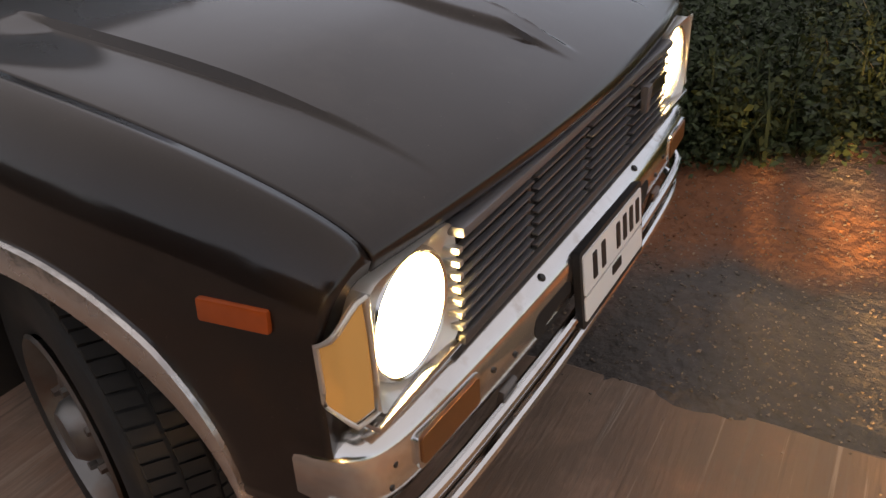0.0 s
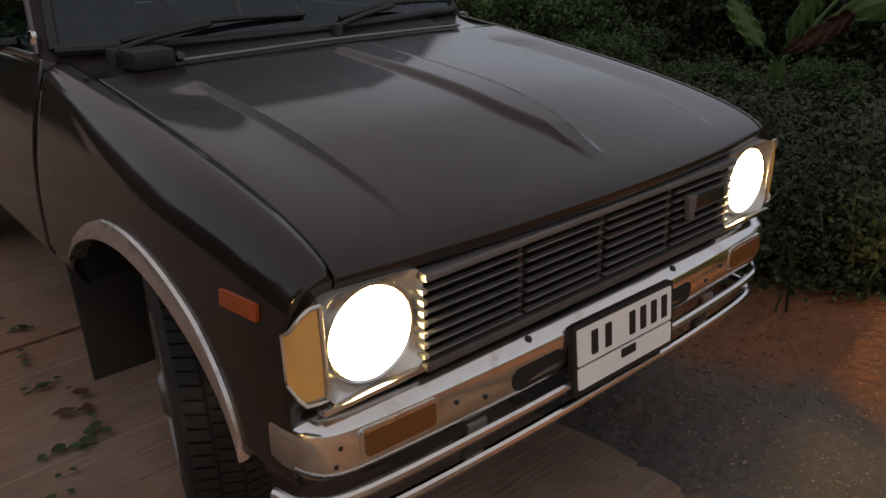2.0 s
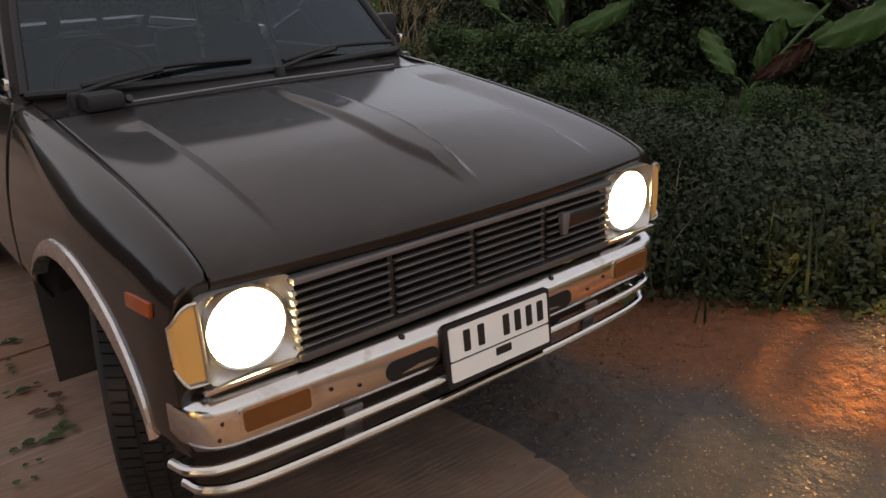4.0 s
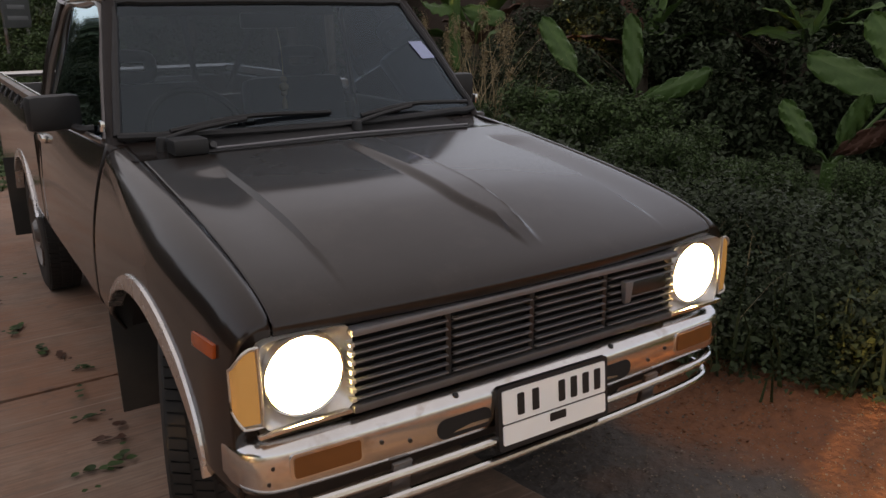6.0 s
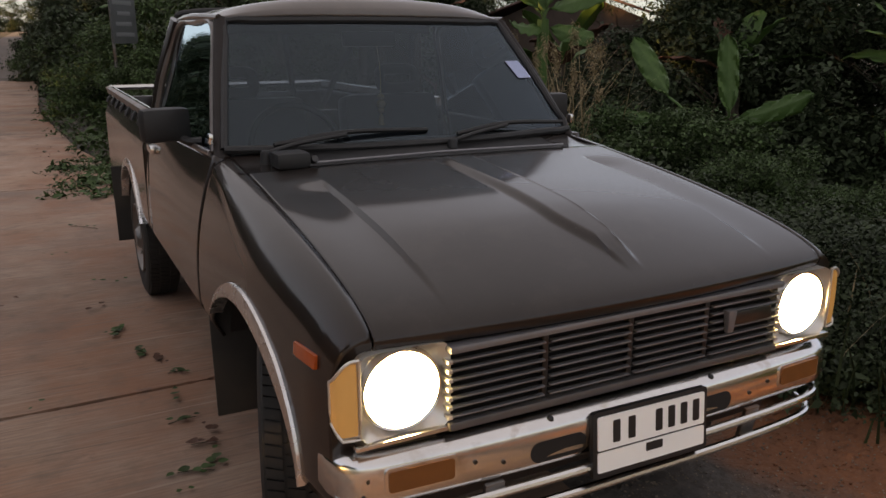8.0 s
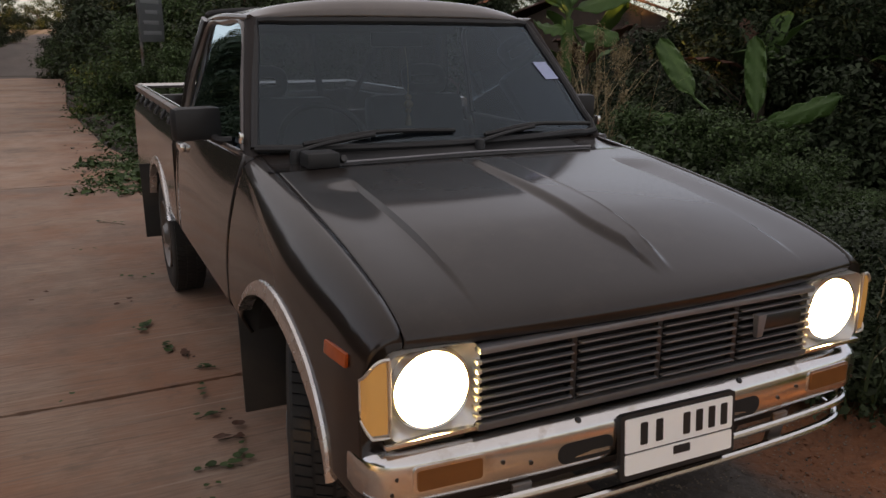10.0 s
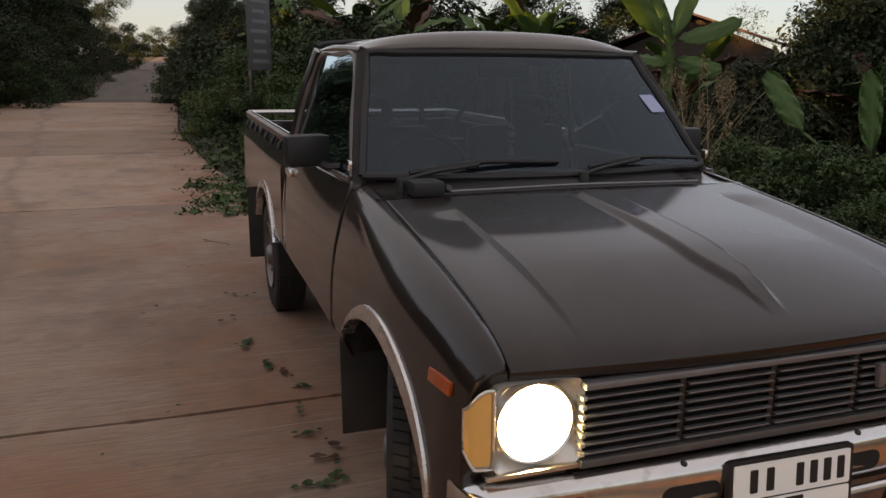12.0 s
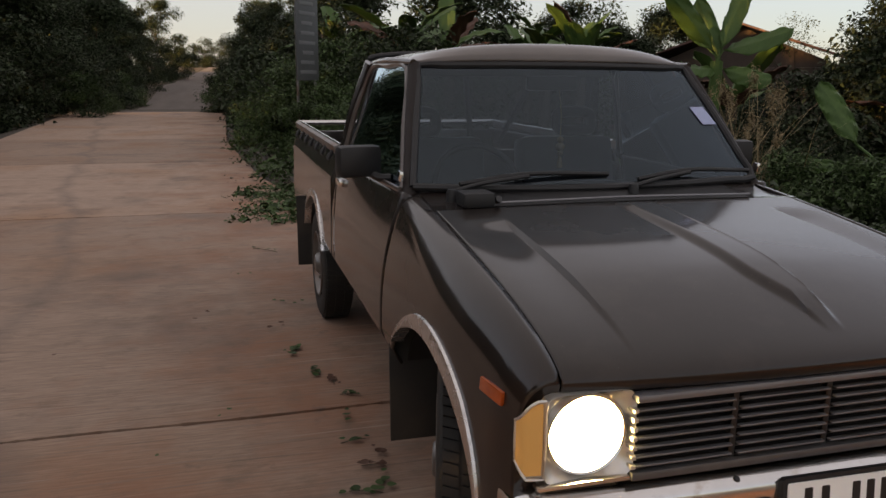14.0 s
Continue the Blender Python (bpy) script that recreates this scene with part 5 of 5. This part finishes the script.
# thickets beside the track and dark trees beyond the field
spots += [(3, -6.9, 33, 20, 0.8), (3, -6.6, 38.5, 80, 0.8), (3, -6.8, 45, 140, 0.9), (3, -6.4, 54, 10, 0.9), (2, -6.0, 29.5, 60, 0.7), (2, -6.2, 41.5, 30, 0.8), (3, -0.2, 32, 50, 0.8), (3, -0.2, 37.5, 130, 0.8), (3, 0.0, 43.5, 200, 0.8), (3, 0.4, 51.5, 70, 0.9), (2, -0.9, 29, 10, 0.7), (3, -6.2, 64, 90, 1.0), (3, 0.8, 62, 190, 1.0), (3, 1.2, 74, 20, 1.1), (3, -5.4, 76, 120, 1.1), (1, -24, 52, 70, 1.4), (1, -30, 40, 20, 1.4), (3, -11, 29, 0, 1.1), (3, -12.5, 26, 50, 1.2)]
spots += [(0, 18.3, 31.3, 40, 1.0), (0, 24.5, 19.5, 10, 1.15), (3, 20.5, 16.5, 60, 1.5), (0, 23, 14.5, 150, 1.2), (3, 12.2, 17.0, 200, 0.7), (0, 15, 30, 250, 0.66), (0, 11, 29, 20, 0.68), (1, 14.5, 33, 100, 0.5), (3, 10.5, 15.0, 90, 0.7), (3, 8.2, 12.2, 160, 0.6), (3, 11.5, 12.0, 250, 1.2)]
used = set()
for k, x, y, turn, sc in spots:
    th = kinds[k] if k not in used else None
    if th is None:
        th = again(kinds[k], x, y, turn, sc)
    else:
        place(th, x, y, turn, sc)
        used.add(k)
    tagged(th, NAMES[k], "bush" if k in (2, 3) else "tree", "roadside greenery")


# ---- far house, sign ----
house = new("house")
house.matrix_basis = Matrix.Translation((18.0, 24.5, terrain(18.0, 24.5))) @ pose(0, 0, 0, 0, 0, 44)
tagged(house, "low wooden house with a rusty tin roof behind banana plants", "house")
part("wall", box((4.4, 6.6, 2.9), (0, 0, 1.45), 0.02), WOOD, house)
for sgn in (-1, 1):
    rf = part("roof", box((5.6, 4.60, 0.05), (0, sgn * 2.16, 3.60), 0.01, (sgn * -19, 0, 0)), RUST_ROOF, house, "rusty corrugated tin roof")
    for k in range(19):
        part("roof_rib", box((0.05, 4.60, 0.03), (-2.72 + k * 0.302, sgn * 2.16, 3.635), 0.008, (sgn * -19, 0, 0)), RUST_ROOF, rf)
part("gable", data_mesh([(-2.2, -3.3, 2.9), (-2.2, 3.3, 2.9), (-2.2, 0, 4.25)], [(0, 1, 2)]), WOOD, house)
part("door", box((0.06, 0.9, 1.9), (-2.22, 0.6, 0.97), 0.01), BARK, house)
part("window", box((0.06, 0.9, 0.8), (-2.22, -0.9, 1.6), 0.01), SMOKED, house)

sign = new("roadside_sign")
sign.matrix_basis = Matrix.Translation((0.12, 12.0, 0.15)) @ pose(0, 0, 0, 0, 0, 52)
tagged(sign, "grey roadside notice board on two posts above bushes", "sign")
part("board", box((0.66, 0.025, 1.55), (0, 0, 1.99), 0.004), SIGN_GREY, sign)
for x in (-0.27, 0.27):
    part("post", tube([(x, 0.03, -0.1), (x, 0.03, 1.3), (x, 0.03, 2.7)], 0.025, 8), STEEL, sign)
for k in range(9):
    part("writing_bar", box((0.5 - 0.08 * (k % 3), 0.004, 0.06), (-0.02 * (k % 2), -0.015, 1.35 + k * 0.155), 0.001), SIGN_LINE, sign)

# ---- ground details ----


def stones(count, xr, yr, size, seed):
    rg = np.random.default_rng(seed)
    cube = np.array([(a, b, c) for a in (-1, 1) for b in (-1, 1) for c in (-1, 1)], float)
    quads = [(0, 1, 3, 2), (4, 6, 7, 5), (0, 4, 5, 1), (2, 3, 7, 6), (0, 2, 6, 4), (1, 5, 7, 3)]
    vs, fs = [], []
    for k in range(count):
        x, y = rg.uniform(*xr), rg.uniform(*yr)
        if x < edge_right(y) and rg.random() < 0.93:
            continue
        r = size * (0.35 + 1.1 * rg.random() ** 3)
        q = cube * rg.uniform(0.25, 1.0, (8, 3)) * r * np.array([1, 0.8, 0.55])
        a = rg.random() * 6.28
        rot = np.array([[math.cos(a), -math.sin(a), 0], [math.sin(a), math.cos(a), 0], [0, 0, 1]])
        z = 0.0 if x < edge_right(y) else terrain(x, y)
        q = q @ rot.T + np.array([x, y, z + r * 0.25])
        base = len(vs)
        vs += [tuple(p) for p in q]
        fs += [tuple(base + i for i in f) for f in quads]
    return data_mesh(vs, fs)


tagged(part("gravel", stones(16000, (0.1, 1.9), (-1.8, 1.2), 0.0044, 42), STONE, smooth=False), "loose grey and brown gravel on the soil", "gravel", kind="stuff")
tagged(part("shoulder_gravel", stones(2600, (-1.3, 0.6), (6.5, 20), 0.025, 43), STONE, smooth=False), "dark gravel and clods along the concrete's edge", "gravel", kind="stuff")
tagged(part("clods", stones(2600, (0.75, 2.0), (-1.6, 0.6), 0.0062, 44), SOIL, smooth=False), "crumbled clods of red soil", "soil", kind="stuff")


def fallen_sprig(x, y, n, size, seed):
    """Curled ovate leaves lying along a thin broken twig."""
    rg = np.random.default_rng(seed)
    vs, fs = [], []
    lie = rg.random() * math.pi
    for k in range(n):
        t = (k / max(1, n - 1) - 0.5) * 2.6 * size
        c = Vector((x + math.cos(lie) * t + rg.normal() * size * 0.35, y + math.sin(lie) * t + rg.normal() * size * 0.35, 0.006 + 0.012 * rg.random()))
        a, L = rg.random() * 2 * math.pi, 0.018 + 0.028 * rg.random()
        d, e = Vector((math.cos(a), math.sin(a), 0)), Vector((-math.sin(a), math.cos(a), 0))
        curl, roll = 0.1 + 0.5 * rg.random(), rg.normal() * 0.3
        rows = []
        for q, w in ((0.0, 0.03), (0.15, 0.30), (0.35, 0.42), (0.6, 0.34), (0.82, 0.17), (1.0, 0.01)):
            row = []
            for side in (-1, 0, 1):
                p = c + d * (q - 0.4) * L + e * side * w * L
                p.z += L * (curl * (q - 0.45) ** 2 + 0.22 * abs(side) * w + roll * side * w * 0.4) + 0.002
                row.append(len(vs))
                vs.append(p)
            rows.append(row)
        for r0, r1 in zip(rows, rows[1:]):
            fs += [(r0[0], r0[1], r1[1], r1[0]), (r0[1], r0[2], r1[2], r1[1])]
    t = part("fallen_leaves", data_mesh(vs, fs), LEAF_FRESH if seed % 3 else DEAD_LEAF)
    if n > 4:
        h = 1.5 * size
        part("twig", tube([(x - math.cos(lie) * h, y - math.sin(lie) * h, 0.005), (x + 0.01, y, 0.009), (x + math.cos(lie) * h, y + math.sin(lie) * h, 0.005)], 0.0018, 5, 4), BARK, t)
    return tagged(t, "wilted fallen leaves on the concrete" if seed % 3 else "dry brown fallen leaves on the concrete", "leaves", "fallen leaves")


for i, (x, y, n, size) in enumerate(((-0.99, 2.66, 16, 0.045), (-0.92, 2.33, 10, 0.035), (-0.86, 2.2, 5, 0.03), (-0.80, 2.02, 5, 0.03), (-0.86, 1.55, 6, 0.035), (-0.82, 1.33, 6, 0.03), (-0.84, 1.78, 3, 0.03), (-0.80, 1.2, 4, 0.04), (-0.78, 1.42, 3, 0.03), (-0.95, 1.0, 4, 0.05), (-1.35, 1.93, 2, 0.03), (-2.2, 2.9, 1, 0.01), (-1.6, 1.6, 1, 0.01), (-0.88, 1.15, 7, 0.04), (-1.05, 3.1, 3, 0.05), (-0.96, 3.6, 4, 0.06), (-1.2, 4.4, 3, 0.06), (-1.5, 3.4, 2, 0.05), (-0.9, 0.75, 5, 0.05), (-1.0, 5.2, 6, 0.09))):
    fallen_sprig(x, y, n, size, 61 + i)
tagged(part("creeper", greenery(71, 58, (-1.15, -0.4), (6.5, 9.2), 30, (0.02, 0.08), 0.06, 0.8), LEAF_FRESH, smooth=False), "green creeper spreading over the concrete's edge", "creeper", kind="stuff")
tagged(part("verge_weeds", greenery(72, 240, (-1.15, 0.8), (9.0, 29), 45, (0.06, 0.45), 0.08, 0.6), LEAF_FRESH, smooth=False), "low weeds along the road's verge", "weeds", kind="stuff")

# dirt track beyond the slabs
def track_point(u, v):
    y = 32.0 + 115 * v ** 1.4
    x = -3.5 + 2.3 * step(48, 135, y) + 0.2 * math.sin(y * 0.07) + (2 * u - 1) * (1.75 - 0.5 * v)
    return (x, y, terrain(x, y) + 0.03)


tagged(part("track", surface(track_point, 6, 60), TRACK), "pale worn dirt track running on uphill", "track", kind="structure")

build_road()
